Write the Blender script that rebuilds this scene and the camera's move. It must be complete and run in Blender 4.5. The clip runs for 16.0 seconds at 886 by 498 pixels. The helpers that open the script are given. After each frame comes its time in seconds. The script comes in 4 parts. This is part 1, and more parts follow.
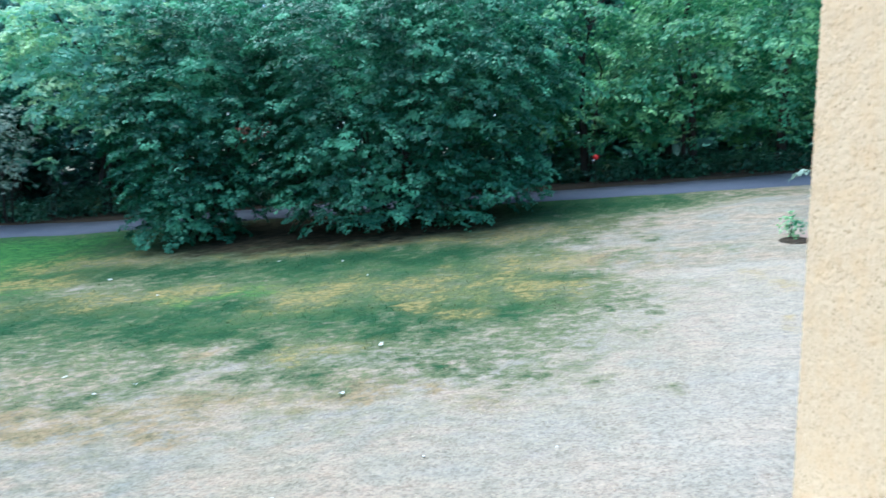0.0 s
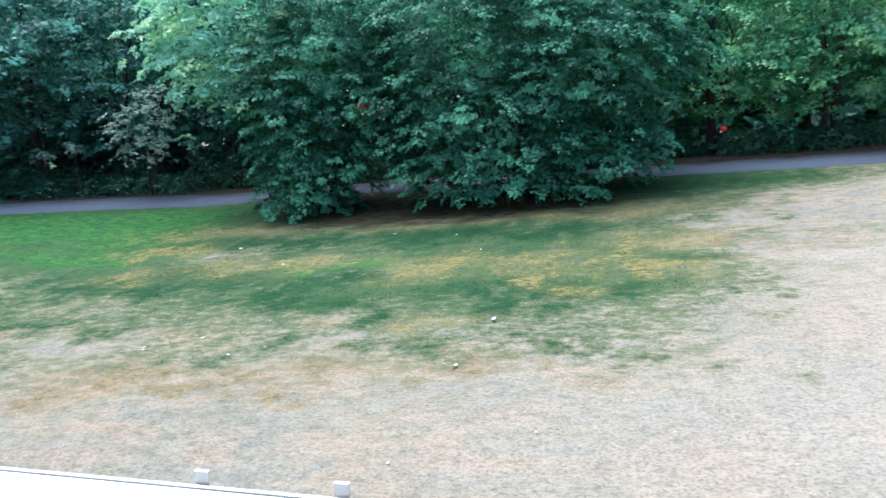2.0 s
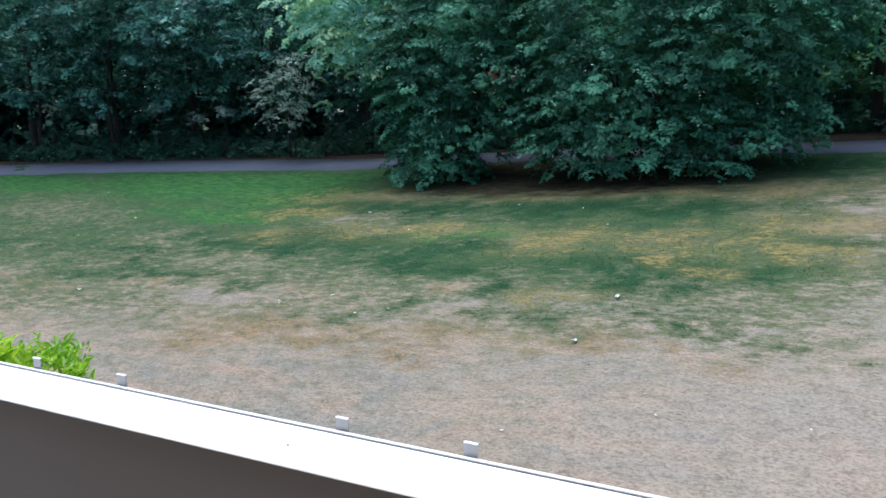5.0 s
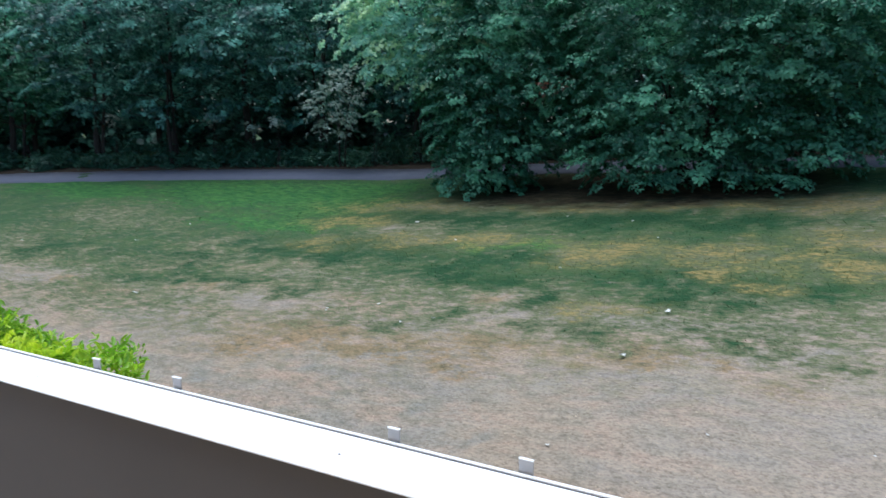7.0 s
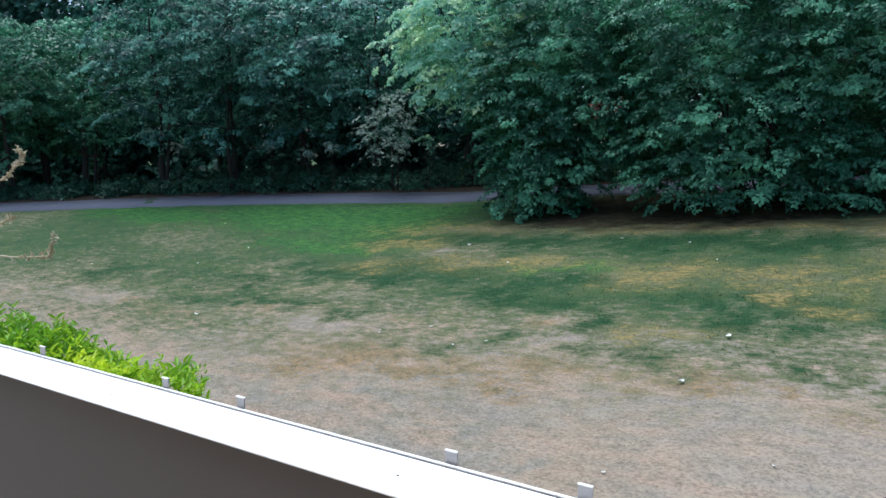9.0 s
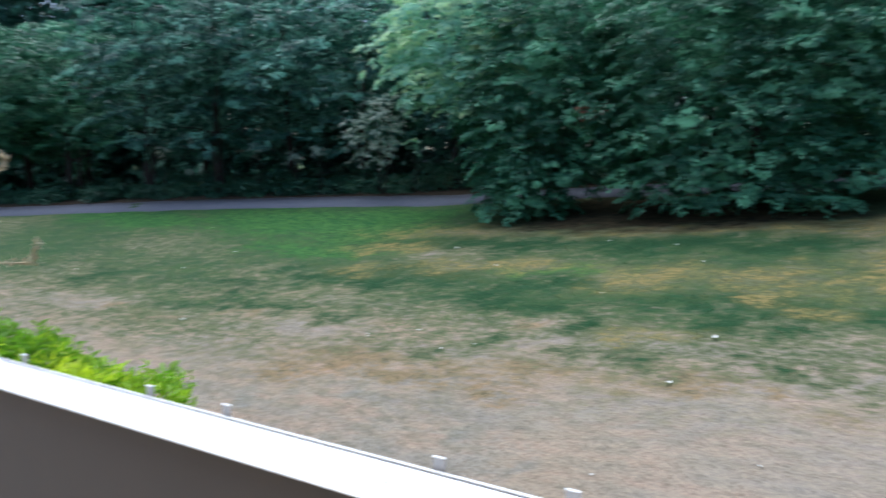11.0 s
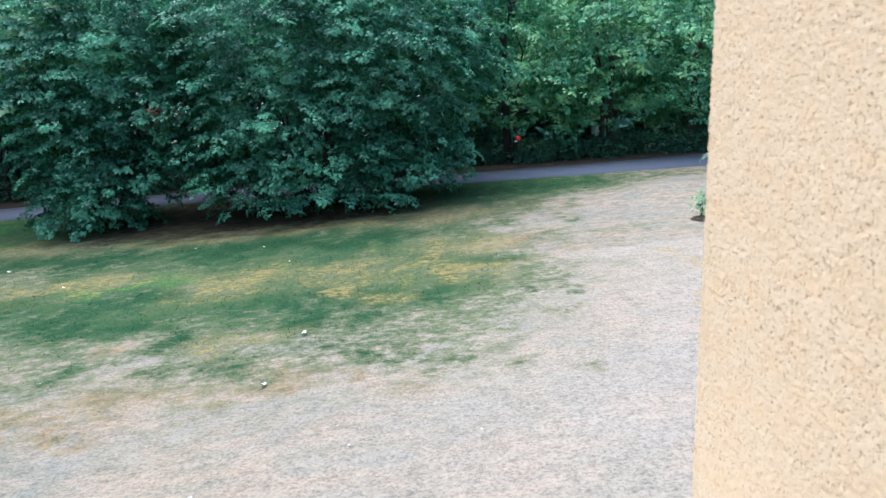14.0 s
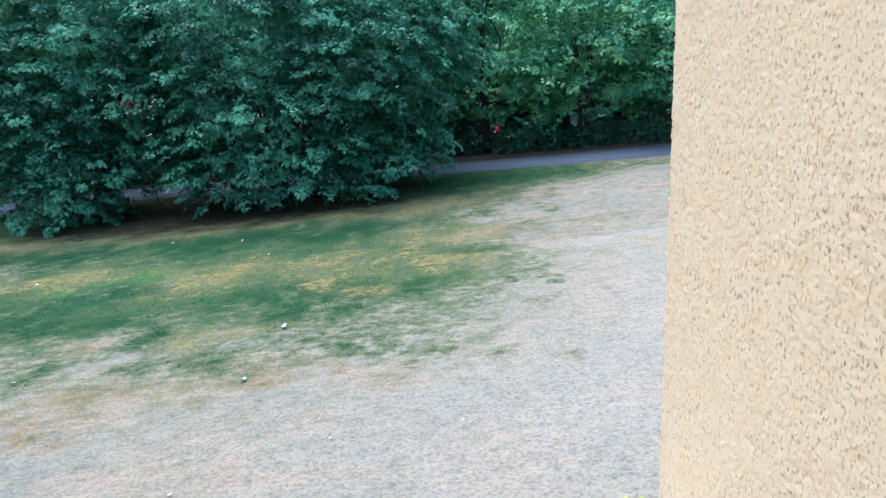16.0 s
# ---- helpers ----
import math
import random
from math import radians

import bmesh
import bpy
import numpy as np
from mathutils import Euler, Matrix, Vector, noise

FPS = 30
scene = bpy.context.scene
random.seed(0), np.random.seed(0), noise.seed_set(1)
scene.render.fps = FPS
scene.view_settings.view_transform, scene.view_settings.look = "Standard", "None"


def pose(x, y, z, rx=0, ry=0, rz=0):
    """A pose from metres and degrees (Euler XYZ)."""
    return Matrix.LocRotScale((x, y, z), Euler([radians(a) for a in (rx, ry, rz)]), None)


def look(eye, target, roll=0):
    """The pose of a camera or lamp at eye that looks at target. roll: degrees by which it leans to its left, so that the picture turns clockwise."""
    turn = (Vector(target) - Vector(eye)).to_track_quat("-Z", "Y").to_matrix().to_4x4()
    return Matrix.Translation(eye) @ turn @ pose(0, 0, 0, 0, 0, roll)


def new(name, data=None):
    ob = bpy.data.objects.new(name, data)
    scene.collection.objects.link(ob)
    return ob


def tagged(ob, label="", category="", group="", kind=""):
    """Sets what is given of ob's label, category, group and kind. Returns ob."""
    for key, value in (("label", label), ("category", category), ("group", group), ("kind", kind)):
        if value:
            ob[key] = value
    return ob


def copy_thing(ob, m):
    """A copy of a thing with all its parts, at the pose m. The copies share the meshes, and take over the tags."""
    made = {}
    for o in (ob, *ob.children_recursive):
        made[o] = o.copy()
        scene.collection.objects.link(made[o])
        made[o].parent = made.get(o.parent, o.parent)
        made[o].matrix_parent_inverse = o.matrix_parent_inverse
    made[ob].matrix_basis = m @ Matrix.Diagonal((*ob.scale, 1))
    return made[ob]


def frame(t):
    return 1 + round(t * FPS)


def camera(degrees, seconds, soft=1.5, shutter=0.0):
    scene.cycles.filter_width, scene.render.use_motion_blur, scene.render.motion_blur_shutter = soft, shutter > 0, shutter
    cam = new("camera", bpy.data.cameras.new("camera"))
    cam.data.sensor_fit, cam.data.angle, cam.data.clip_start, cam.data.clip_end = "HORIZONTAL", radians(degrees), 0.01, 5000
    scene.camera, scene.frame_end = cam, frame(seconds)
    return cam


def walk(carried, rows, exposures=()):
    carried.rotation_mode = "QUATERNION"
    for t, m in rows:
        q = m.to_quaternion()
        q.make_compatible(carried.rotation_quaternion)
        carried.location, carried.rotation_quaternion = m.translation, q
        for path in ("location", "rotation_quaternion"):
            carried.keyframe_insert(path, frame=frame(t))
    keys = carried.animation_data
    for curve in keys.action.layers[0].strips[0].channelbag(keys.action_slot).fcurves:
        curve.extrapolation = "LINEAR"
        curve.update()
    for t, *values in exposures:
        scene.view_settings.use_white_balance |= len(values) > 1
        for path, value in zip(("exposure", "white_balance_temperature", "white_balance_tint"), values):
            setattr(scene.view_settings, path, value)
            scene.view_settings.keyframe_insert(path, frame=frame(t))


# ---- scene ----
cam = camera(67.8, 16.0, shutter=1.0)
PATH = [
    (0, (0.275, -0.138, 2.382), (0.207, 1.848, 2.154), -0.8),
    (0.5, (0.256, -0.134, 2.387), (0.101, 1.845, 2.139), -1.3),
    (1, (0.225, -0.132, 2.397), (-0.022, 1.836, 2.135), -1.0),
    (1.5, (0.225, -0.135, 2.403), (-0.107, 1.819, 2.135), -0.9),
    (2, (0.217, -0.127, 2.4), (-0.184, 1.809, 2.099), -1.1),
    (2.5, (0.216, -0.129, 2.405), (-0.233, 1.798, 2.114), -1.0),
    (3, (0.204, -0.13, 2.402), (-0.29, 1.788, 2.123), -0.5),
    (3.5, (0.19, -0.119, 2.392), (-0.368, 1.775, 2.072), -0.4),
    (4, (0.187, -0.126, 2.39), (-0.431, 1.738, 2.012), -0.1),
    (4.5, (0.197, -0.149, 2.403), (-0.497, 1.686, 2.014), -0.1),
    (7, (0.168, -0.134, 2.395), (-0.71, 1.628, 2.039), 0.2),
    (7.5, (0.166, -0.142, 2.396), (-0.76, 1.601, 2.071), -0.1),
    (8, (0.166, -0.143, 2.396), (-0.791, 1.584, 2.079), -0.2),
    (8.5, (0.169, -0.152, 2.399), (-0.833, 1.553, 2.104), -0.4),
    (10.8, (0.156, -0.150, 2.401), (-0.881, 1.537, 2.119), -0.9),
    (11, (0.168, -0.148, 2.404), (-0.821, 1.567, 2.125), -0.8),
    (11.5, (0.195, -0.16, 2.407), (-0.582, 1.659, 2.117), -0.7),
    (12, (0.214, -0.156, 2.408), (-0.303, 1.753, 2.116), -0.3),
    (12.5, (0.227, -0.14, 2.403), (0.015, 1.827, 2.106), -0.6),
    (13, (0.264, -0.101, 2.413), (0.285, 1.877, 2.117), -0.7),
    (13.5, (0.301, -0.089, 2.417), (0.402, 1.886, 2.118), -1.2),
    (14, (0.343, -0.042, 2.425), (0.494, 1.931, 2.136), -1.1),
    (14.5, (0.357, -0.041, 2.421), (0.52, 1.93, 2.124), -1.6),
    (15, (0.359, -0.04, 2.417), (0.536, 1.927, 2.102), -1.6),
    (15.5, (0.364, -0.039, 2.419), (0.551, 1.927, 2.1), -1.6),
    (16, (0.369, -0.03, 2.423), (0.576, 1.934, 2.106), -1.6),
]
walk(cam, [(t, look(eye, target, roll)) for t, eye, target, roll in PATH],
     exposures=[(0, 1.70, 5120, -2), (1, 1.72, 5180, -1), (2, 1.77, 5480, 3), (3, 1.78, 5550, 7), (4, 1.38, 5600, 8), (4.7, 1.15, 5620, 8), (7, 0.95, 5650, 7), (8.5, 0.98, 5720, 7), (11, 1.04, 5750, 8), (12.5, 1.21, 5800, 8), (13.2, 1.6, 5650, 8), (14, 1.66, 5500, 7), (16, 1.58, 5200, 3)])

# ---- world, sun, exposure ----
world = bpy.data.worlds.new("overcast_evening")
scene.world = world
world.use_nodes = True
wn = world.node_tree.nodes
sky = wn.new("ShaderNodeTexSky")
sky.sky_type, sky.sun_disc = "NISHITA", False
sky.sun_elevation, sky.sun_rotation = radians(71), radians(285)
sky.air_density, sky.dust_density, sky.ozone_density = 1.0, 2.5, 1.0
world.node_tree.links.new(sky.outputs[0], wn["Background"].inputs[0])
wn["Background"].inputs[1].default_value = 0.095
sun = new("sun", bpy.data.lights.new("sun", "SUN"))
sun.data.energy, sun.data.angle, sun.data.color = 1.93, radians(60), (0.97, 0.97, 0.955)
sun.matrix_world = look((0, 0, 30), (0.29, -0.08, 29.055))


# ---- materials ----
class Nodes:
    """A node material under construction."""

    def __init__(self, name, rough=0.8, metal=0.0, spec=0.4):
        self.m = bpy.data.materials.new(name)
        self.m.use_nodes = True
        self.t = self.m.node_tree
        self.b = self.t.nodes["Principled BSDF"]
        self.b.inputs["Roughness"].default_value = rough
        self.b.inputs["Metallic"].default_value = metal
        self.b.inputs["Specular IOR Level"].default_value = spec

    def add(self, kind, **values):
        n = self.t.nodes.new(kind)
        for key, v in values.items():
            n.inputs[key.replace("_", " ")].default_value = v
        return n

    def link(self, a, b):
        self.t.links.new(a, b)
        return self

    def place(self, stretch=(1, 1, 1)):
        g, mp = self.add("ShaderNodeNewGeometry"), self.add("ShaderNodeMapping")
        mp.inputs["Scale"].default_value = stretch
        self.link(g.outputs["Position"], mp.inputs["Vector"])
        return mp.outputs[0]

    def noise(self, scale, detail=4.0, rough=0.6, stretch=(1, 1, 1), where=None):
        n = self.add("ShaderNodeTexNoise", Scale=scale, Detail=detail, Roughness=rough)
        self.link(where or self.place(stretch), n.inputs["Vector"])
        return n.outputs["Fac"]

    def ramp(self, fac, stops):
        r = self.add("ShaderNodeValToRGB")
        e = r.color_ramp.elements
        while len(e) < len(stops):
            e.new(0.5)
        for el, (p, c) in zip(e, stops):
            el.position, el.color = p, (*c, 1)
        self.link(fac, r.inputs[0])
        return r.outputs[0]

    def mix(self, fac, a, b, mode="MIX"):
        n = self.t.nodes.new("ShaderNodeMix")
        n.data_type, n.blend_type = "RGBA", mode
        for sock, v in ((0, fac), (6, a), (7, b)):
            if isinstance(v, (int, float)):
                n.inputs[sock].default_value = v
            elif isinstance(v, tuple):
                n.inputs[sock].default_value = (*v, 1)
            else:
                self.link(v, n.inputs[sock])
        return n.outputs[2]

    def math(self, op, a, b=0.0):
        n = self.t.nodes.new("ShaderNodeMath")
        n.operation = op
        for i, v in enumerate((a, b)):
            if isinstance(v, (int, float)):
                n.inputs[i].default_value = v
            else:
                self.link(v, n.inputs[i])
        return n.outputs[0]

    def colour(self, c):
        self.link(c, self.b.inputs["Base Color"])
        return self

    def bump(self, height, strength, dist):
        n = self.add("ShaderNodeBump", Strength=strength, Distance=dist)
        self.link(height, n.inputs["Height"])
        self.link(n.outputs[0], self.b.inputs["Normal"])
        return self


def leaf_material(name, dark, mid, light, rough=0.42, glow=0.36):
    """Leaves: each leaf its own green, a little light passing through."""
    k = Nodes(name, rough, spec=0.42)
    g = k.add("ShaderNodeNewGeometry")
    low, high = (tuple(p + (q - p) * f for p, q in zip(a, b)) for a, b, f in ((dark, mid, 0.45), (mid, light, 0.35)))
    c = k.ramp(g.outputs["Random Per Island"], [(0.0, low), (0.55, mid), (1.0, high)])
    # noise by place paints shaded hollows and lit boughs into the leaf colour
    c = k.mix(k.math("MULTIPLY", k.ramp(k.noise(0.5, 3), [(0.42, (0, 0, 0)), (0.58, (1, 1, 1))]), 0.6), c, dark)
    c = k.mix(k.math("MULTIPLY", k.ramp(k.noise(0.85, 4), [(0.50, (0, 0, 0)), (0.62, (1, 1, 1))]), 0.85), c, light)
    k.colour(c)
    tr = k.add("ShaderNodeBsdfTranslucent")
    k.link(c, tr.inputs[0])
    mx = k.add("ShaderNodeMixShader", Fac=glow)
    k.link(k.b.outputs[0], mx.inputs[1]).link(tr.outputs[0], mx.inputs[2])
    k.link(mx.outputs[0], k.t.nodes["Material Output"].inputs[0])
    return k.m


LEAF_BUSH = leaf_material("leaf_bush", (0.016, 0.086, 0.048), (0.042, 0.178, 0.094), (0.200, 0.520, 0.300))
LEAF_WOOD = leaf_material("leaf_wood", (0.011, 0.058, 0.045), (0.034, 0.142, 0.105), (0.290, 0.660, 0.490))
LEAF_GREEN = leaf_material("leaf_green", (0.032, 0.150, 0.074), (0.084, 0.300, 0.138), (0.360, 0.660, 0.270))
LEAF_FRESH = leaf_material("leaf_fresh", (0.110, 0.340, 0.240), (0.310, 0.620, 0.430), (0.680, 0.860, 0.480), glow=0.4)
LEAF_SILVER = leaf_material("leaf_silver", (0.14, 0.23, 0.17), (0.30, 0.41, 0.33), (0.60, 0.68, 0.58))
LEAF_UNDER = leaf_material("leaf_under", (0.022, 0.080, 0.052), (0.042, 0.138, 0.084), (0.090, 0.230, 0.130))
LEAF_LAUREL = leaf_material("leaf_laurel", (0.120, 0.31, 0.022), (0.32, 0.57, 0.026), (0.72, 0.83, 0.045), 0.35, 0.45)
LEAF_DRY = leaf_material("leaf_dry", (0.13, 0.065, 0.045), (0.23, 0.11, 0.075), (0.36, 0.18, 0.12))

k = Nodes("bark", 0.9)
f = k.noise(9, 6, 0.65, (1, 1, 0.25))
BARK = k.colour(k.ramp(f, [(0.3, (0.014, 0.012, 0.010)), (0.7, (0.040, 0.034, 0.028))])).bump(f, 0.7, 0.02).m

k = Nodes("asphalt", 0.85, spec=0.3)
f = k.noise(60, 5, 0.7)
c = k.mix(k.noise(0.7, 4), (0.080, 0.090, 0.124), (0.112, 0.124, 0.160))
ASPHALT = k.colour(k.mix(0.35, c, k.ramp(f, [(0.3, (0.06, 0.06, 0.08)), (0.7, (0.17, 0.17, 0.20))]))).bump(f, 0.4, 0.006).m


def lawn_colours(k, fine):
    """Green and straw grass by the marks laid into the ground, broken up by noise at four sizes."""
    big = k.noise(0.45, 4, 0.6, (0.7, 1.2, 1))
    mid = k.noise(1.5, 5, 0.65, (0.75, 1.1, 1))
    small = k.noise(4.2, 6, 0.75, (0.6, 1.15, 1))
    tuft = k.noise(9, 5, 0.75, (0.7, 1.1, 1))
    grit = k.noise(fine, 4, 0.75, (0.8, 1, 1))
    streak = k.noise(0.9, 5, 0.65, (0.35, 1.4, 1))
    step = lambda fac, a, b: k.ramp(fac, [(a, (0, 0, 0)), (b, (1, 1, 1))])
    ragged = k.math("ADD", k.math("MULTIPLY", k.math("SUBTRACT", small, 0.5), 2.2), k.math("MULTIPLY", k.math("SUBTRACT", tuft, 0.5), 2.6))

    def mark(key, rough=1.0):
        n = k.add("ShaderNodeAttribute")
        n.attribute_name = key
        f = n.outputs["Fac"]
        # ragged where the patch is, calm where it is not
        here = k.math("MULTIPLY", k.math("MINIMUM", 1.0, k.math("MULTIPLY", f, 3.0)), rough)
        return k.math("ADD", f, k.math("MULTIPLY", ragged, here))

    # straw: pinkish, beige and grey, with ochre and olive-brown patches
    straw = k.mix(step(mid, 0.42, 0.58), (0.276, 0.244, 0.194), (0.330, 0.252, 0.188))
    straw = k.mix(k.math("MULTIPLY", step(big, 0.44, 0.62), 0.7), straw, (0.288, 0.228, 0.158))
    straw = k.mix(k.math("MULTIPLY", step(streak, 0.50, 0.62), 0.65), straw, (0.236, 0.218, 0.190))
    straw = k.mix(k.math("MULTIPLY", k.ramp(streak, [(0.38, (1, 1, 1)), (0.48, (0, 0, 0))]), 0.65), straw, (0.365, 0.258, 0.188))
    straw = k.mix(k.math("MULTIPLY", step(mark("grey", 0.6), 0.1, 0.75), 0.85), straw, (0.226, 0.220, 0.192))
    straw = k.mix(k.math("MULTIPLY", step(small, 0.45, 0.62), 0.7), straw, (0.172, 0.156, 0.116))
    straw = k.mix(k.math("MULTIPLY", step(mark("pale", 0.4), 0.1, 0.9), 0.6), straw, (0.365, 0.304, 0.246))
    dirt = k.mix(step(tuft, 0.40, 0.60), (0.122, 0.106, 0.050), (0.290, 0.170, 0.084))
    straw = k.mix(k.math("MULTIPLY", step(mark("rust", 1.1), 0.04, 0.65), 0.82), straw, dirt)
    straw = k.mix(k.math("MULTIPLY", step(mark("gold", 0.9), 0.05, 0.9), 0.75), straw, (0.310, 0.226, 0.108))
    # green: mid, yellowish and dark blue-green, with lush and golden patches
    green = k.mix(step(mid, 0.40, 0.60), (0.019, 0.068, 0.029), (0.043, 0.089, 0.033))
    green = k.mix(k.math("MULTIPLY", step(small, 0.44, 0.64), 0.45), green, (0.084, 0.112, 0.044))
    green = k.mix(k.math("MULTIPLY", step(mark("deep", 0.9), 0.04, 0.85), 0.88), green, (0.019, 0.057, 0.023))
    green = k.mix(k.math("MULTIPLY", step(mark("lush", 0.7), 0.06, 0.70), 0.92), green, k.mix(step(small, 0.38, 0.62), (0.018, 0.086, 0.027), (0.070, 0.165, 0.040)))
    gold = step(mark("gold", 0.9), 0.02, 0.85)
    green = k.mix(k.math("MULTIPLY", gold, 0.88), green, k.mix(step(tuft, 0.36, 0.60), (0.100, 0.116, 0.040), (0.275, 0.205, 0.082)))
    g = mark("green")
    c = k.mix(step(g, 0.0, 0.55), straw, k.mix(step(tuft, 0.38, 0.62), (0.128, 0.138, 0.076), (0.225, 0.192, 0.116)))
    c = k.mix(step(g, 0.20, 1.05), c, green)
    # bare earth round the bushes, its colour darkened further for their shade
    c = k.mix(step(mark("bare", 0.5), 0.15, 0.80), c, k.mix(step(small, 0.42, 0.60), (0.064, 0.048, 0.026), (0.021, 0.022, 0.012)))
    c = k.mix(0.55, c, k.ramp(tuft, [(0.38, (0.66, 0.66, 0.66)), (0.49, (0.98, 0.98, 0.98)), (0.66, (1.14, 1.12, 1.09))]), "MULTIPLY")
    return k.mix(0.85, c, k.ramp(grit, [(0.36, (0.62, 0.60, 0.58)), (0.49, (1.0, 1.0, 1.0)), (0.62, (1.20, 1.17, 1.14))]), "MULTIPLY")


k = Nodes("lawn", 0.95, spec=0.1)
LAWN = k.colour(lawn_colours(k, 26)).bump(k.noise(20, 5, 0.7), 0.8, 0.03).m
k = Nodes("grass_blades", 0.8, spec=0.2)
geo = k.add("ShaderNodeNewGeometry")
c = k.mix(1.0, lawn_colours(k, 14), k.ramp(geo.outputs["Random Per Island"], [(0.0, (1.15, 1.15, 1.15)), (1.0, (1.9, 1.9, 1.85))]), "MULTIPLY")
tr = k.colour(c).add("ShaderNodeBsdfTranslucent")
k.link(c, tr.inputs[0])
mx = k.add("ShaderNodeMixShader", Fac=0.5)
k.link(k.b.outputs[0], mx.inputs[1]).link(tr.outputs[0], mx.inputs[2])
k.link(mx.outputs[0], k.t.nodes["Material Output"].inputs[0])
GRASS = k.m

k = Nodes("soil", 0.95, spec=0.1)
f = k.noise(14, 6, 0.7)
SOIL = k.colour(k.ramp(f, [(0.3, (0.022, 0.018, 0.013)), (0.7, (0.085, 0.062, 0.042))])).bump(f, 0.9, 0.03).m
k = Nodes("sand_soil", 0.95, spec=0.1)
f = k.noise(14, 6, 0.7)
SAND = k.colour(k.ramp(f, [(0.3, (0.20, 0.13, 0.10)), (0.7, (0.40, 0.30, 0.25))])).bump(f, 0.9, 0.03).m

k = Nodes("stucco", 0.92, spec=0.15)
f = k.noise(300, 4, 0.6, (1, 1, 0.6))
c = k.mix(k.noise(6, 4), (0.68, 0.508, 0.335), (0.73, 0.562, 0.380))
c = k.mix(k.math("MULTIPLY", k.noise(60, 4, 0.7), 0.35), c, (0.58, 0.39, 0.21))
# the pits' shade is put into the colour as brown, besides the bump
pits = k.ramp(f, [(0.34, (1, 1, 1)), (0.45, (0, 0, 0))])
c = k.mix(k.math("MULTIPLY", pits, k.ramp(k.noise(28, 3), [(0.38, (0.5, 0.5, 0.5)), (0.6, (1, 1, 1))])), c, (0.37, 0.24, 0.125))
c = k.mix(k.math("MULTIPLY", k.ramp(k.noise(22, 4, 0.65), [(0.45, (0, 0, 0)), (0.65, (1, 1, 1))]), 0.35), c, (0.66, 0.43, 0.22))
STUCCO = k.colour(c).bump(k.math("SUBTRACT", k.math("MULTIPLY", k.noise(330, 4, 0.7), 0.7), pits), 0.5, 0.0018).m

k = Nodes("white_coated", 0.35, spec=0.5)
WHITE = k.colour(k.mix(k.noise(18, 5, 0.7), (0.84, 0.84, 0.83), (0.90, 0.90, 0.89))).bump(k.noise(60, 3), 0.05, 0.001).m
k = Nodes("grey_metal", 0.45, 0.3)
CLIP = k.colour(k.mix(k.noise(90, 4), (0.36, 0.36, 0.37), (0.46, 0.46, 0.47))).m
k = Nodes("dark_panel", 0.5, spec=0.4)
PANEL = k.colour(k.mix(k.noise(3, 5), (0.100, 0.092, 0.087), (0.124, 0.114, 0.107))).bump(k.noise(120, 3), 0.05, 0.001).m
k = Nodes("groove", 0.8)
GROOVE = k.colour(k.mix(k.noise(40, 3), (0.018, 0.018, 0.02), (0.035, 0.035, 0.037))).m
k = Nodes("dirt_speck", 0.8)
SPECK = k.colour(k.mix(k.noise(200, 3), (0.05, 0.04, 0.03), (0.12, 0.09, 0.06))).m
k = Nodes("paper_white", 0.7)
PAPER = k.colour(k.mix(k.noise(40, 3), (0.70, 0.68, 0.62), (0.85, 0.84, 0.80))).m
k = Nodes("concrete", 0.9)
f = k.noise(12, 6, 0.7)
CONCRETE = k.colour(k.ramp(f, [(0.3, (0.25, 0.24, 0.23)), (0.7, (0.38, 0.37, 0.35))])).bump(f, 0.3, 0.005).m
k = Nodes("twig_bark", 0.8)
TWIG = k.colour(k.mix(k.noise(60, 3), (0.42, 0.33, 0.20), (0.60, 0.52, 0.36))).m

# ---- builders ----
rng = np.random.default_rng(7)


def mesh_of(name, verts, faces, material):
    me = bpy.data.meshes.new(name)
    me.from_pydata(verts, [], faces)
    me.materials.append(material)
    return me


def part(name, bm, material, parent, label=""):
    me = bpy.data.meshes.new(name)
    bm.to_mesh(me)
    bm.free()
    me.materials.append(material)
    ob = new(name, me)
    ob.parent = parent
    return tagged(ob, label)


def mesh_part(name, me, parent, label=""):
    ob = new(name, me)
    ob.parent = parent
    return tagged(ob, label)


def box(lo, hi, bevel=0.0, bm=None):
    bm = bm or bmesh.new()
    made = bmesh.ops.create_cube(bm, size=1)["verts"]
    for v in made:
        v.co = Vector([lo[i] + (v.co[i] + 0.5) * (hi[i] - lo[i]) for i in range(3)])
    if bevel:
        bmesh.ops.bevel(bm, geom=list({e for v in made for e in v.link_edges}), offset=bevel, segments=2, affect="EDGES")
    return bm


def tube(points, radii, sides=7):
    """A tapering limb through the points."""
    verts, faces = [], []
    for i, p in enumerate(points):
        a = Vector(points[max(i - 1, 0)])
        b = Vector(points[min(i + 1, len(points) - 1)])
        q = (b - a).to_track_quat("Z", "Y")
        for s in range(sides):
            w = 2 * math.pi * s / sides
            verts.append(Vector(p) + q @ Vector((math.cos(w), math.sin(w), 0)) * radii[i])
        if i:
            o = (i - 1) * sides
            faces += [(o + s, o + (s + 1) % sides, o + sides + (s + 1) % sides, o + sides + s) for s in range(sides)]
    faces.append(tuple(range(len(verts) - sides, len(verts))))
    return verts, faces


def unit(a):
    return a / np.maximum(np.linalg.norm(a, axis=1, keepdims=True), 1e-9)


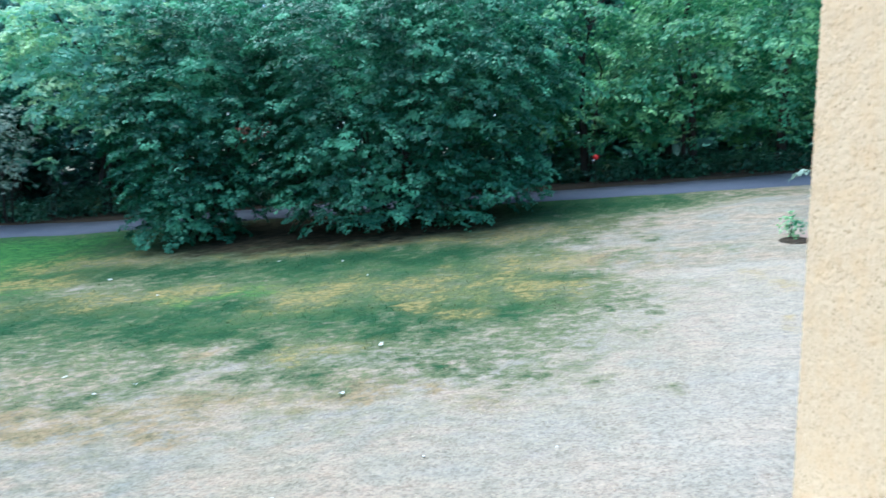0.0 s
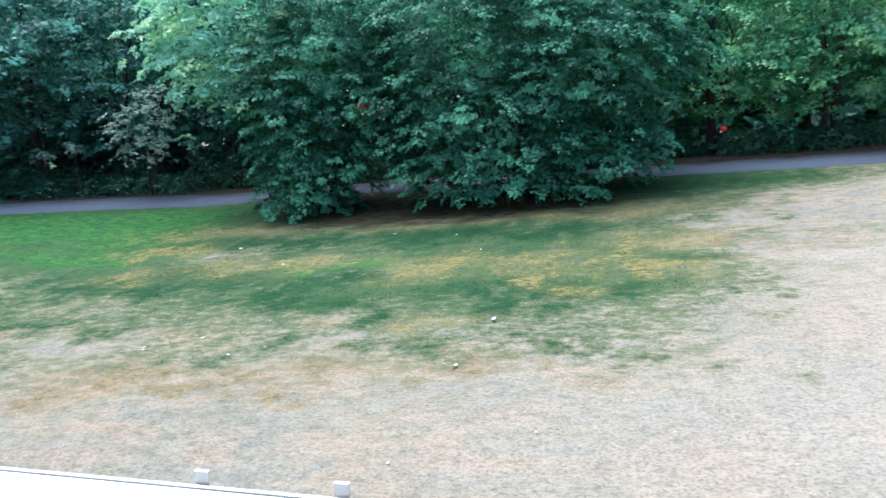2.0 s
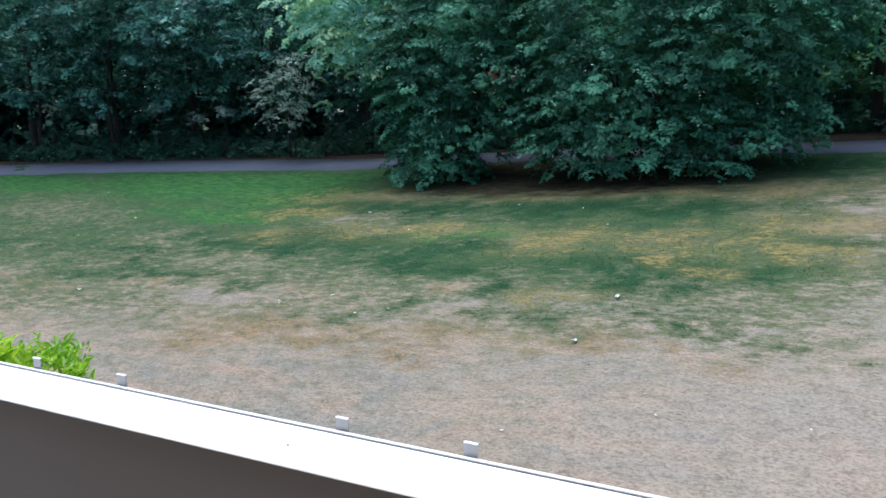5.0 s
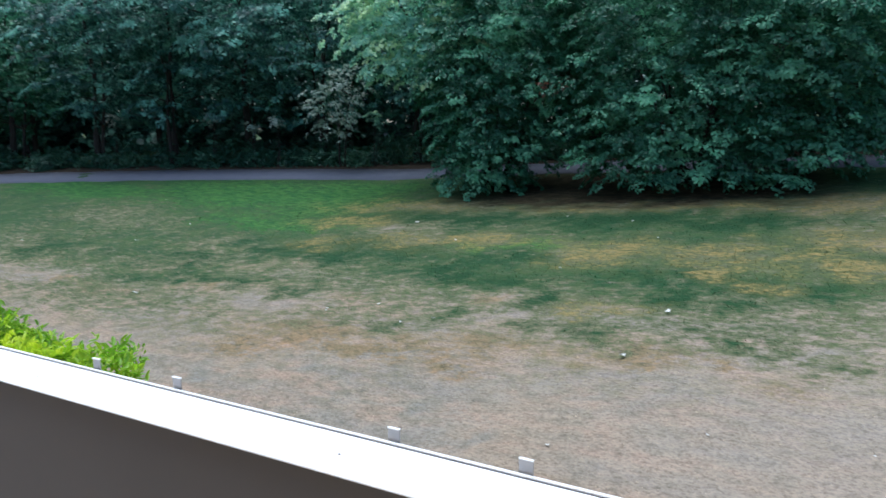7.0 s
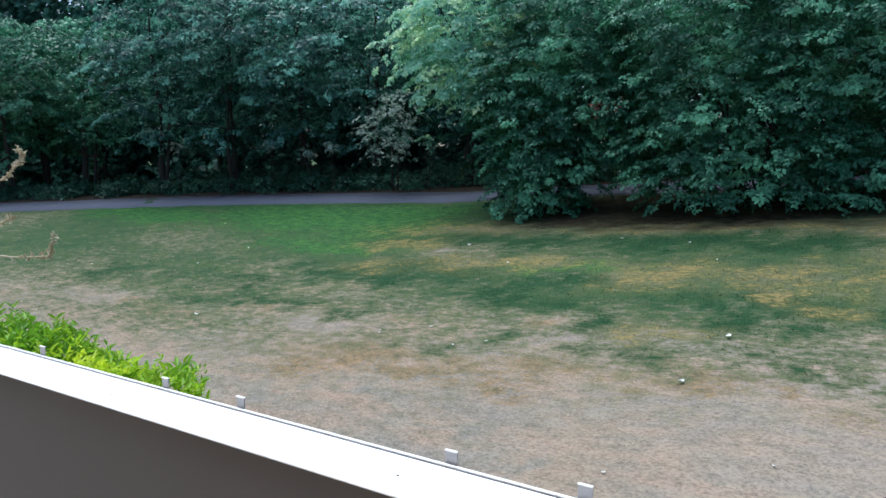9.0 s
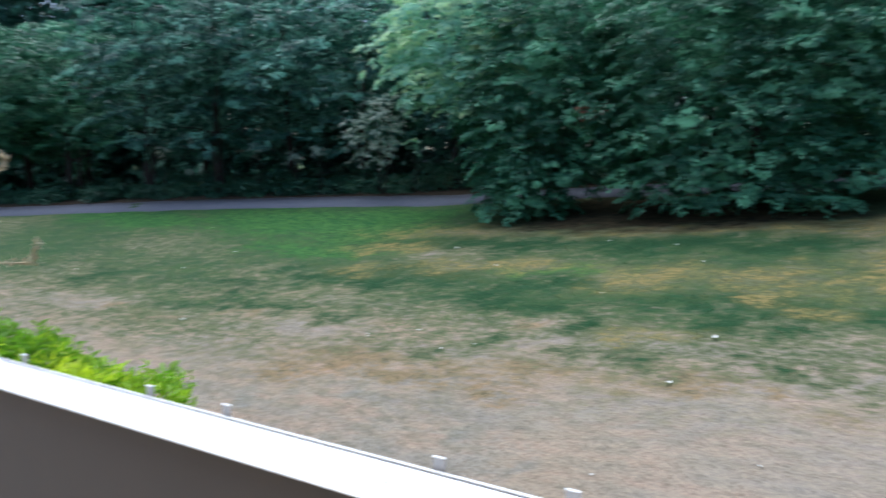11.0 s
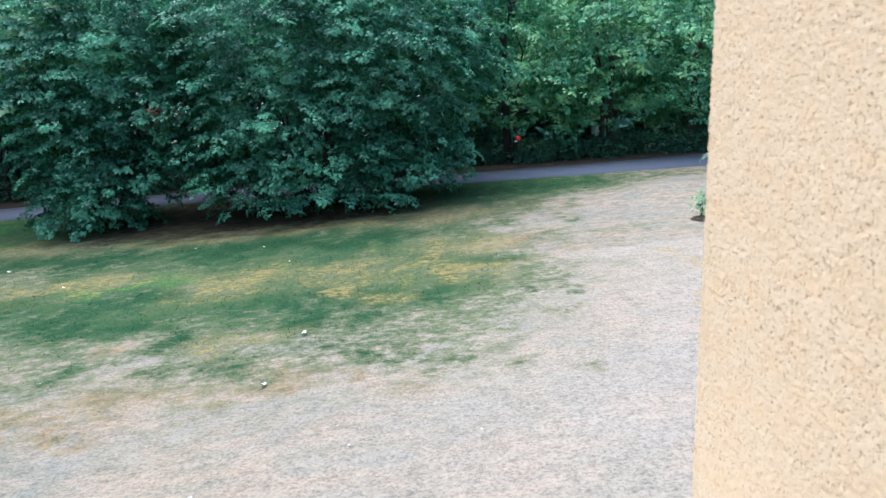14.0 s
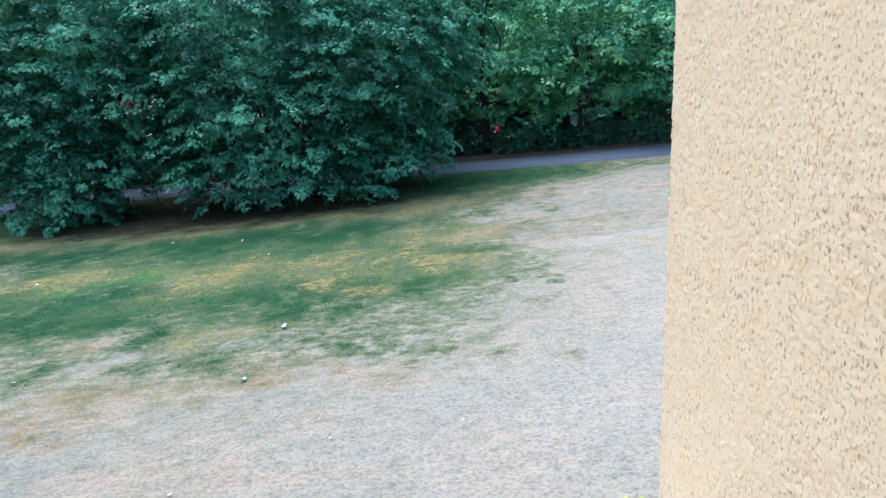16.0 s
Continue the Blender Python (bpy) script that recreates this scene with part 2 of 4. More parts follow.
def quick_mesh(name, verts, quads, material):
    """A mesh from arrays of vertices and four-cornered faces."""
    me = bpy.data.meshes.new(name)
    me.vertices.add(len(verts))
    me.vertices.foreach_set("co", np.ascontiguousarray(verts, dtype=np.float32).ravel())
    me.loops.add(quads.size)
    me.loops.foreach_set("vertex_index", quads.astype(np.int32).ravel())
    me.polygons.add(len(quads))
    me.polygons.foreach_set("loop_start", np.arange(len(quads), dtype=np.int32) * 4)
    me.update(calc_edges=True)
    me.materials.append(material)
    return me


def leaf_mesh(name, at, tip, up, size, material, slim=0.55, plain_leaf=False):
    """Leaves as pointed, folded blades: two quads along the midrib, each leaf an island."""
    n = len(at)
    tip = unit(tip)
    side = unit(np.cross(tip, up))
    up = np.cross(side, tip)
    s = size[:, None]
    w = s * slim * 0.5
    if plain_leaf:
        v = np.empty((n, 4, 3))
        v[:, 0] = at
        v[:, 1] = at + tip * s * 0.5 + side * w + up * s * 0.10
        v[:, 2] = at + tip * s - up * s * 0.08
        v[:, 3] = at + tip * s * 0.5 - side * w + up * s * 0.10
        return quick_mesh(name, v.reshape(-1, 3), np.arange(n * 4).reshape(n, 4), material)
    v = np.empty((n, 6, 3))
    v[:, 0] = at
    v[:, 1] = at + tip * s * 0.38 + side * w + up * s * 0.10
    v[:, 2] = at + tip * s * 0.75 + side * w * 0.72 + up * s * 0.02
    v[:, 3] = at + tip * s - up * s * 0.12
    v[:, 4] = at + tip * s * 0.75 - side * w * 0.72 + up * s * 0.02
    v[:, 5] = at + tip * s * 0.38 - side * w + up * s * 0.10
    o = np.arange(n)[:, None] * 6
    q = np.concatenate([o + np.array([[0, 1, 2, 3]]), o + np.array([[0, 3, 4, 5]])])
    return quick_mesh(name, v.reshape(-1, 3), q, material)


def sprays(centres, out, per, length, leaf, droop=0.25, flat=0.75):
    """Leaves set in two rows along drooping shoots that start at the centres and grow outward."""
    m = len(centres)
    axis = unit(out * 0.8 + rng.normal(0, 0.45, (m, 3)) + np.array([0, 0, -droop]))
    up = unit(np.array([0, 0, 1.0]) * flat + out * (1 - flat) + rng.normal(0, 0.22, (m, 3)))
    side = unit(np.cross(axis, up))
    ln = length * rng.uniform(0.6, 1.3, m)
    at, tip, ups, size = [], [], [], []
    for j in range(per):
        s = (j + rng.uniform(0, 0.8, m)) / per
        sgn = np.where(rng.random(m) < 0.5, -1.0, 1.0) if j == per - 1 else (1 if j % 2 else -1)
        sgn = np.broadcast_to(sgn, m)
        at.append(centres + axis * (ln * s)[:, None] + np.array([0, 0, -1.0]) * (ln * s * s * droop)[:, None] + rng.normal(0, leaf * 0.25, (m, 3)))
        tip.append(axis * 0.55 + side * sgn[:, None] * 0.85 + rng.normal(0, 0.3, (m, 3)) + np.array([0, 0, -1.2 * droop]))
        ups.append(up + rng.normal(0, 0.28, (m, 3)))
        size.append(leaf * rng.uniform(0.6, 1.35, m))
    return np.concatenate(at), np.concatenate(tip), np.concatenate(ups), np.concatenate(size)


def lumpy(blobs, lumps, spread, count, seed):
    """Points and outward directions on the skin of a crown: big ellipsoids with smaller lumps on them; hidden points are left out."""
    r = np.random.default_rng(seed)
    big = np.array(blobs, float)
    small = []
    weight = big[:, 3] * big[:, 5]
    for _ in range(lumps):
        b = big[r.choice(len(big), p=weight / weight.sum())]
        d = r.normal(0, 1, 3)
        d /= np.linalg.norm(d)
        if d[2] < -0.75:
            d[2] = -d[2]
        rad = r.uniform(*spread)
        small.append([*(b[:3] + d * b[3:6] * 0.92), rad * 1.25, rad * 1.25, rad * 0.7])
    every = np.vstack([big, np.array(small)])
    area = every[:, 3] * every[:, 5]
    area[: len(big)] *= 0.5
    pick = r.choice(len(every), count, p=area / area.sum())
    d = unit(r.normal(0, 1, (count, 3)))
    p = every[pick, :3] + d * every[pick, 3:6] * r.uniform(0.72, 1.05, (count, 1))
    keep = np.ones(count, bool)
    for i, e in enumerate(every):
        inside = (((p - e[:3]) / e[3:6]) ** 2).sum(1) < 0.42
        keep &= ~inside | (pick == i)
    out = unit(d / every[pick, 3:6])
    return p[keep], out[keep]


def clumps(blobs, count, size, per, leaf, seed, low=-0.72, hang=0.32, gap=0.46):
    """Foliage in domed clumps over the skin of a crown: each clump carries rosettes of overlapping, drooping leaves."""
    r = np.random.default_rng(seed)
    big = np.array(blobs, float)
    weight = big[:, 3] * big[:, 5]
    pick = r.choice(len(big), count * 8, p=weight / weight.sum())
    d = unit(r.normal(0, 1, (count * 8, 3)))
    c = big[pick, :3] + d * big[pick, 3:6] * r.uniform(0.80, 1.12, (count * 8, 1))
    keep = d[:, 2] > low
    for i, e in enumerate(big):
        keep &= ((((c - e[:3]) / e[3:6]) ** 2).sum(1) > 0.55) | (pick == i)
    c, d = c[keep], d[keep]
    # boughs keep clear of one another, so that dark gaps stay between them
    apart, chosen = np.array([0.82, 0.82, gap]) * size, []
    for n in range(len(c)):
        if not chosen or ((((c[chosen] - c[n]) / apart) ** 2).sum(1) > 1).all():
            chosen.append(n)
        if len(chosen) == count:
            break
    c, d = c[chosen], d[chosen]
    m = len(c)
    rad = size * r.uniform(0.45, 1.15, m)
    flat = unit(d * np.array([1, 1, 0.2]) + r.normal(0, 0.25, (m, 3)) * np.array([1, 1, 0.3]))
    lat = unit(np.cross(flat, np.array([0, 0, 1.0])))
    lean = unit(flat * 0.45 + np.array([0, 0, 0.75]) + r.normal(0, 0.12, (m, 3)))
    at, tip, ups, sizes = [], [], [], []
    for _ in range(per // 6):
        # a bough narrows and hangs towards its tip
        far = r.uniform(-0.45, 1.15, m)
        wide = r.uniform(-1, 1, m) * (1.0 - 0.62 * far.clip(0, 1.15))
        rise = 0.34 * r.random(m) ** 0.6 * (1 - 0.6 * far.clip(0, 1)) - 0.42 * far.clip(0, 2) ** 2 - 0.22 * wide ** 2
        heart = c + (flat * far[:, None] + lat * wide[:, None] + np.array([0, 0, 1.0]) * rise[:, None]) * rad[:, None]
        face = unit(lean + flat * (0.5 * far)[:, None] + lat * (0.35 * wide)[:, None] + r.normal(0, 0.24, (m, 3)))
        across = unit(np.cross(face, r.normal(0, 1, (m, 3))))
        along = np.cross(face, across)
        for j in range(6):
            a = (j + r.uniform(-0.35, 0.35, m)) * (math.tau / 6)
            way = across * np.cos(a)[:, None] + along * np.sin(a)[:, None]
            at.append(heart + way * leaf * 0.15 + r.normal(0, leaf * 0.10, (m, 3)))
            tip.append(way - face * 0.18 + np.array([0, 0, -hang]) + r.normal(0, 0.14, (m, 3)))
            ups.append(face + r.normal(0, 0.14, (m, 3)))
            sizes.append(leaf * r.uniform(0.55, 1.2, m))
    return np.concatenate(at), np.concatenate(tip), np.concatenate(ups), np.concatenate(sizes)


def crown(name, parent, blobs, lumps, spread, count, per, length, leaf, material, seed, slim=0.6, label="", plain_leaf=False, clump=0, each=60, size=0.75, droop=0.25, core=0.72, hang=0.32, gap=0.46):
    """Leaves of a crown: an inner fill of loose shoots and, for larger crowns, outer clumps."""
    inner = [(*b[:3], *(core * v for v in b[3:])) for b in blobs] if clump else blobs
    p, out = lumpy(inner, lumps, spread, count, seed)
    parts = [sprays(p, out, per, length, leaf, droop)]
    if clump:
        parts.append(clumps(blobs, clump, size, each, leaf, seed + 500, hang=hang, gap=gap))
    arrays = [np.concatenate(a) for a in zip(*parts)]
    return mesh_part(name, leaf_mesh(name, *arrays, material, slim, plain_leaf), parent, label)


def limbs(parent, stems, seed):
    """Trunk and boughs: each stem (foot, top, radius) a bent tapering tube with side limbs, every one a part."""
    r = np.random.default_rng(seed)
    for i, (foot, top, rad) in enumerate(stems):
        foot, top = np.array(foot, float), np.array(top, float)
        s = np.linspace(0, 1, 7)
        pts = foot + (top - foot) * s[:, None] + r.normal(0, 0.07, (7, 3)) * s[:, None] * np.linalg.norm(top - foot) * 0.4
        pts[0] = foot - np.array([0, 0, 0.12])
        v, f = tube([tuple(p) for p in pts], list(rad * (1.15 - 0.95 * s)))
        trunk = mesh_part("trunk", mesh_of("trunk", v, f, BARK), parent)
        for _ in range(3):
            a = pts[r.integers(2, 6)]
            d = r.normal(0, 1, 3) * np.array([1, 1, 0.35]) + np.array([0, 0, 0.5])
            d *= 0.28 * np.linalg.norm(top - foot) / np.linalg.norm(d)
            q = [tuple(a), tuple(a + d * 0.5 + np.array([0, 0, 0.1])), tuple(a + d)]
            v, f = tube(q, [rad * 0.42, rad * 0.28, rad * 0.1], 6)
            mesh_part("limb", mesh_of("limb", v, f, BARK), trunk)


def thing(name, at, label, category, group=""):
    ob = new(name)
    ob.empty_display_size = 0.2
    ob.location = at
    return tagged(ob, label, category, group)


# ---- ground ----
# the lawn-side edge of the footpath, bending towards the house at its far end
BEND = np.array([(-110, -16), (-80, -3), (-50, 10.2), (-34.6, 16.9), (-29.4, 19.1), (-26.6, 20.15), (-22.4, 21.5), (-19.6, 22.2), (-15.7, 23.05), (-12.5, 23.45), (-5, 23.25), (2.4, 22.45), (6, 21.9), (10.2, 21.5), (60, 15)])
RUN = np.arange(-110, 60, 0.5)
EDGE = np.convolve(np.pad(np.interp(RUN, BEND[:, 0], BEND[:, 1]), 6, mode="edge"), np.ones(13) / 13, mode="valid")


def edge_at(x):
    return np.interp(x, RUN, EDGE)


def beyond(x, d):
    """The place d metres beyond the path's lawn-side edge, square to it."""
    x = np.asarray(x, float)
    slope = (edge_at(x + 0.5) - edge_at(x - 0.5))
    f = np.sqrt(1 + slope ** 2)
    return x - slope / f * d, edge_at(x) + d / f


def plain(x, y):
    """Height of the lawn's slope."""
    side = np.where(x > -14, np.clip(x, -14, 45), -14 - 5 * np.tanh((np.clip(x, -130, -14) + 14) / -60))
    far = edge_at(x) + 2.6
    lift = 0.04 * 12 * np.log1p(np.exp(np.clip((-20 - np.maximum(x, -90)) / 12 * 2, -30, 30))) / 2
    return -2.238 + 0.0742 * side + lift + 0.1526 * np.clip(np.minimum(y, far), -6, 60) + 0.05 * np.clip(y - far, 0, 60)


def rnd(x, y, s, seed=0.0):
    return np.array([noise.noise(Vector((a * s, b * s, seed))) for a, b in zip(x, y)])


GREENER = ((-13, 21, 6, 1.8), (-20, 20, 7, 2), (-3.4, 13.0, 2.6, 1.0), (-5.0, 16.7, 2.6, 0.7), (1.6, 12.7, 2.0, 0.5), (-5.1, 10.6, 0.4, 0.4), (6.5, 19.9, 3, 0.6), (6.4, 15.2, 1.2, 0.3), (-9, 14.3, 2.6, 0.8), (-13, 17.5, 3, 1.2))
LUSH = ((-26.3, 18.5, 4.2, 1.06), (-18.3, 19.8, 4.2, 1.8), (-13.9, 19.6, 2.4, 2.0), (-14.4, 16.6, 2.5, 0.68), (-14.2, 20.4, 2.6, 1.9), (-5.3, 14.9, 1.2, 0.4))
DEEP = ((-20.2, 12.3, 1.2, 0.7), (-14.3, 12.9, 1.1, 0.63), (-12.2, 14.2, 1.6, 0.6), (-12.8, 11.5, 1.7, 0.32), (-8.3, 14.2, 1, 0.63), (-5.5, 13.6, 1.4, 0.43), (-4.8, 12.4, 1.5, 0.3), (-1.3, 12.8, 1.3, 0.34), (-3.7, 11.5, 0.7, 0.39), (-5.3, 10.7, 0.3, 0.23),
        (-2.7, 10.8, 0.3, 0.21), (-1.1, 11.7, 0.6, 0.46), (0.9, 12.2, 0.8, 0.34), (0.1, 11.3, 0.5, 0.23), (-0.4, 10.4, 0.6, 0.2), (-2, 9.9, 0.4, 0.14))
# the last three ovals are the bushes' shade, put into the grass colour
DEEPER = ((-9.7, 13.9, 1.6, 1.03), (-6.3, 13.2, 1.1, 0.77), (-2.7, 10.5, 0.5, 0.45), (-5.2, 10.7, 0.4, 0.28), (-9, 11.5, 0.4, 0.33), (-6.5, 9.8, 0.4, 0.18), (0, 11.9, 0.8, 0.45), (4.1, 18.2, 0.9, 0.43), (5, 16.8, 0.7, 0.31), (5.1, 20.6, 1.7, 0.53),
          (2.4, 14, 0.7, 0.33), (3.5, 12, 0.5, 0.17), (3.7, 11, 0.2, 0.14), (2.1, 9.1, 0.2, 0.15), (0.9, 9.5, 0.3, 0.13), (0, 9.9, 0.4, 0.16), (-4.5, 17.0, 4.0, 0.7), (-8.5, 17.4, 2.5, 0.5), (-0.5, 16.8, 1.8, 0.5))
GOLD = ((-3.2, 14.4, 1.1, 0.7), (-3.7, 13.7, 0.4, 0.45), (-0.6, 14.3, 1.5, 0.55), (-0.8, 13.1, 0.6, 0.28), (1.6, 13.4, 1.3, 0.42), (0.1, 12.2, 0.4, 0.24), (1.3, 15.4, 0.9, 0.5), (-8.2, 15, 1, 0.59), (-6.2, 15.2, 1.1, 0.38), (-2.2, 11.2, 0.6, 0.22),
        (2.4, 15.3, 0.8, 0.5), (6, 12.9, 0.4, 0.44), (5.7, 10.6, 0.2, 0.41), (-11.2, 14.8, 1, 0.42), (-10.8, 18.9, 2.4, 0.7), (-2.5, 18.5, 4.5, 0.5), (1.6, 18.3, 1.6, 0.7), (-11.6, 16.9, 1.5, 0.35))
DRY = ((-14.7, 14.4, 0.6, 0.53), (-18.3, 12.7, 0.6, 0.47), (-15.5, 12.4, 1.4, 0.25), (-10.3, 12.8, 0.8, 0.57), (-9.5, 10.9, 2.1, 0.43), (-4.9, 11.4, 0.5, 0.4), (-3.3, 12.2, 0.4, 0.24), (-16.5, 10.6, 0.8, 0.38), (-4.7, 11.5, 0.6, 0.38), (-3.8, 10.6, 0.6, 0.24),
       (-9.2, 16.5, 1, 0.48), (4.2, 13.9, 0.7, 0.29), (6, 17.5, 0.5, 0.45), (-11.5, 18.9, 1.8, 0.45), (9, 18, 5, 2.2), (-13.5, 12.9, 2.5, 0.4), (2.2, 18.6, 1.6, 0.6), (3.6, 16.4, 1.4, 0.6), (3.4, 15.1, 1.5, 0.6), (1.8, 18.2, 1.8, 0.7), (-10.8, 18.9, 1.6, 0.5), (-17.5, 10.9, 2.0, 0.5), (-12.5, 11.0, 1.6, 0.45), (-14.7, 14.1, 0.9, 0.45))
RUST = ((-5.7, 9.2, 1.3, 0.45), (-5.7, 9.6, 0.5, 0.25), (-8.1, 9.4, 1.8, 0.65), (-15.0, 10.5, 1.7, 0.42), (-8.7, 8.7, 0.7, 0.19), (-1.6, 9.6, 1.0, 0.26), (-4.7, 11.6, 0.4, 0.23),
        (-3.9, 9.6, 0.8, 0.22), (-0.8, 9.2, 0.8, 0.16), (-7.4, 11.2, 0.5, 0.21), (-2.1, 10.0, 0.7, 0.22), (-12.5, 11.1, 1.0, 0.3), (-14.7, 14.1, 0.7, 0.4), (-11.1, 13.0, 0.8, 0.3), (-4.5, 8.6, 0.7, 0.14), (3.4, 15.1, 1.2, 0.5), (1.8, 18.2, 1.6, 0.5), (-10.8, 18.9, 1.4, 0.4))
GREY = ((-7.9, 7.8, 1, 0.19), (-10.8, 9.1, 1.1, 0.22), (-13.2, 9.4, 1, 0.38), (-6.1, 8, 0.6, 0.22), (-4.2, 8.7, 0.7, 0.23), (-1.8, 8.5, 0.5, 0.14), (-3.2, 6.9, 0.4, 0.19), (0.8, 10, 0.8, 0.32), (-1, 8.1, 0.5, 0.19), (5, 17, 1.1, 0.54),
        (2.3, 10.5, 0.8, 0.56), (2.8, 9.6, 0.6, 0.29), (-2.6, 8.2, 0.7, 0.2), (-3.7, 7.6, 0.6, 0.18), (3, 8.2, 0.4, 0.22))
PALE = ((5.9, 12.0, 0.45, 0.6), (5.6, 11.2, 0.4, 0.6), (5.2, 10.1, 0.35, 0.55), (4.65, 9.1, 0.35, 0.45), (4.0, 8.3, 0.4, 0.4), (3.3, 7.6, 0.45, 0.35), (6.2, 13.4, 0.8, 0.6))


def spots(x, y, patches):
    """How far each place lies within any of the oval patches (centre and half sizes)."""
    out = np.zeros(len(x))
    for cx, cy, rx, ry in patches:
        out = np.maximum(out, np.exp(-0.8 * (((x - cx) / rx) ** 2 + ((y - cy) / ry) ** 2)))
    return out


def lawn_marks(x, y):
    """How green, lush, dark, golden, rusty, grey or bare (with the bushes' shade) the grass is at each place."""
    n1, n2, n3 = rnd(x, y * 1.6, 0.35, 3.1), rnd(x, y * 1.7, 1.1, 8.2), rnd(x, y, 0.16, 5.0)
    edge = 11.0 + 1.0 * n1 + 0.6 * n2 + np.clip(x - 1.5, 0, 30) * 1.5 - np.clip(-10 - x, 0, 14) * 0.12
    g = 1 / (1 + np.exp(-(y - edge) * np.clip(0.85 - 0.07 * (x - 1), 0.5, 0.85)))
    g *= 0.86 + 0.4 * n3 + 0.25 * n1
    n4, n5 = rnd(x, y * 1.2, 2.4, 14.0), rnd(x, y * 1.2, 0.9, 15.0)
    # the patches have wandering outlines and are broken by other grass
    u = x + 1.3 * rnd(x, y, 0.6, 21.0) + 0.7 * rnd(x, y, 1.9, 22.0)
    v = y + 0.7 * rnd(x, y, 0.7, 23.0) + 0.45 * rnd(x, y, 2.1, 24.0)
    torn = np.clip(0.75 + 0.9 * n4 + 0.5 * n5, 0.1, 1.15)
    deep, gold, rust, grey = (torn * spots(u, v, p) for p in (DEEP + DEEPER, GOLD, RUST, GREY))
    lush = spots(u, v, LUSH)
    g += 0.45 * lush + 0.22 * spots(u, v, GREENER) + 0.5 * deep - 0.55 * torn * spots(u, v, DRY) * (1 - 0.3 * gold) + 0.30 * n4 * g
    g += 0.12 * np.exp(-(((x + 13) / 3.0) ** 2 + ((y - 10.4) / 1.2) ** 2))
    g += 0.45 * np.exp(-(((y - edge_at(x) + 0.9) / 0.7) ** 2)) * (x > 2) * (0.7 + n4)
    g -= 0.60 * np.exp(-(((x - 3.7) / 2.5) ** 2 + ((y - 17.3) / 2.3) ** 2)) * np.clip(0.9 + 0.9 * n2 + 0.6 * n4, 0.2, 1.6)
    pale = spots(x, y, PALE) + 0.7 * np.clip((x + 6) / 7, 0, 1) * (y < 14)
    # bare soil at the bushes' foot; the mark also carries their painted shade
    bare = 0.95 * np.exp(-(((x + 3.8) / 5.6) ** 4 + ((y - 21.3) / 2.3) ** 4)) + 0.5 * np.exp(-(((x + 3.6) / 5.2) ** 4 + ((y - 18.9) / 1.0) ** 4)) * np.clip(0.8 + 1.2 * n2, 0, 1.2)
    marks = {"green": g, "lush": lush, "deep": deep, "gold": gold, "rust": rust, "grey": grey, "pale": pale, "bare": bare}
    return {key: np.clip(v, 0, 1.4) for key, v in marks.items()}


def lie(x, y):
    """Height of the ground with its small unevenness on the mown part."""
    z = plain(x, y)
    mown = (x > -30) & (x < 20) & (y > 3) & (y < 21)
    z[mown] += 0.05 * rnd(x[mown], y[mown], 0.5, 1.0) + 0.015 * rnd(x[mown], y[mown], 2.2, 2.0)
    return z


xs = np.concatenate([np.linspace(-420, -62, 14), np.arange(-56, -18, 0.6), np.arange(-18, 14, 0.2), np.linspace(14, 40, 30), np.linspace(60, 420, 12)])
ys = np.concatenate([np.linspace(-420, -8, 12), np.linspace(-4, 3, 8), np.arange(3.5, 24.5, 0.2), np.linspace(25, 60, 30), np.linspace(80, 500, 12)])
gx, gy = np.meshgrid(xs, ys)
gx, gy = gx.ravel(), gy.ravel()
gz = lie(gx, gy)
nx, ny = len(xs), len(ys)
i, j = np.meshgrid(np.arange(nx - 1), np.arange(ny - 1))
o = (j * nx + i).ravel()
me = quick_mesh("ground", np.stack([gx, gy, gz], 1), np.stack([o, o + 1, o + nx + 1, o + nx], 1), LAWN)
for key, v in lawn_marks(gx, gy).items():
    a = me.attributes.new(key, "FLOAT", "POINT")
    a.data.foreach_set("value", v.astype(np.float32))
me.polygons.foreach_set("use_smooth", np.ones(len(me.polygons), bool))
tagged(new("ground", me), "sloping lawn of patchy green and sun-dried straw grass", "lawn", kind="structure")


def strip(name, off0, off1, lift, material, wobble=0.0):
    """A band that follows the footpath's line across the slope, between two distances beyond the lawn's edge."""
    px = np.arange(-100, 46, 0.6)
    w0, w1 = wobble * rnd(px, px * 0, 0.8, 4.0), wobble * rnd(px, px * 0, 0.7, 9.0)
    off0, off1 = off0 * (w := np.interp(px, [-18, 0, 3, 8, 12], [1.0, 0.95, 0.78, 0.86, 1.0])), off1 * w
    rows = [(off0 + w0, -0.10), (off0 + w0, lift), ((off0 + off1) / 2 + 0 * px, lift + 0.01), (off1 + w1, lift), (off1 + w1, -0.10)]
    grid = [(*beyond(px, d), dz) for d, dz in rows]
    v = np.concatenate([np.stack([x, y, plain(x, y) + dz], 1) for x, y, dz in grid])
    m = len(px)
    q = np.concatenate([np.stack([np.arange(m - 1) + r * m, np.arange(1, m) + r * m, np.arange(1, m) + (r + 1) * m, np.arange(m - 1) + (r + 1) * m], 1) for r in range(4)])
    return new(name, quick_mesh(name, v, q, material))


tagged(strip("path", 0.0, 2.15, 0.02, ASPHALT, 0.10), "grey asphalt footpath crossing the slope before the wood", "path", kind="structure")
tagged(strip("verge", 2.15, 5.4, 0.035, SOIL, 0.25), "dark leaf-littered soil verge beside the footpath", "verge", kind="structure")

# ---- balcony ----
FLOOR = 0.80

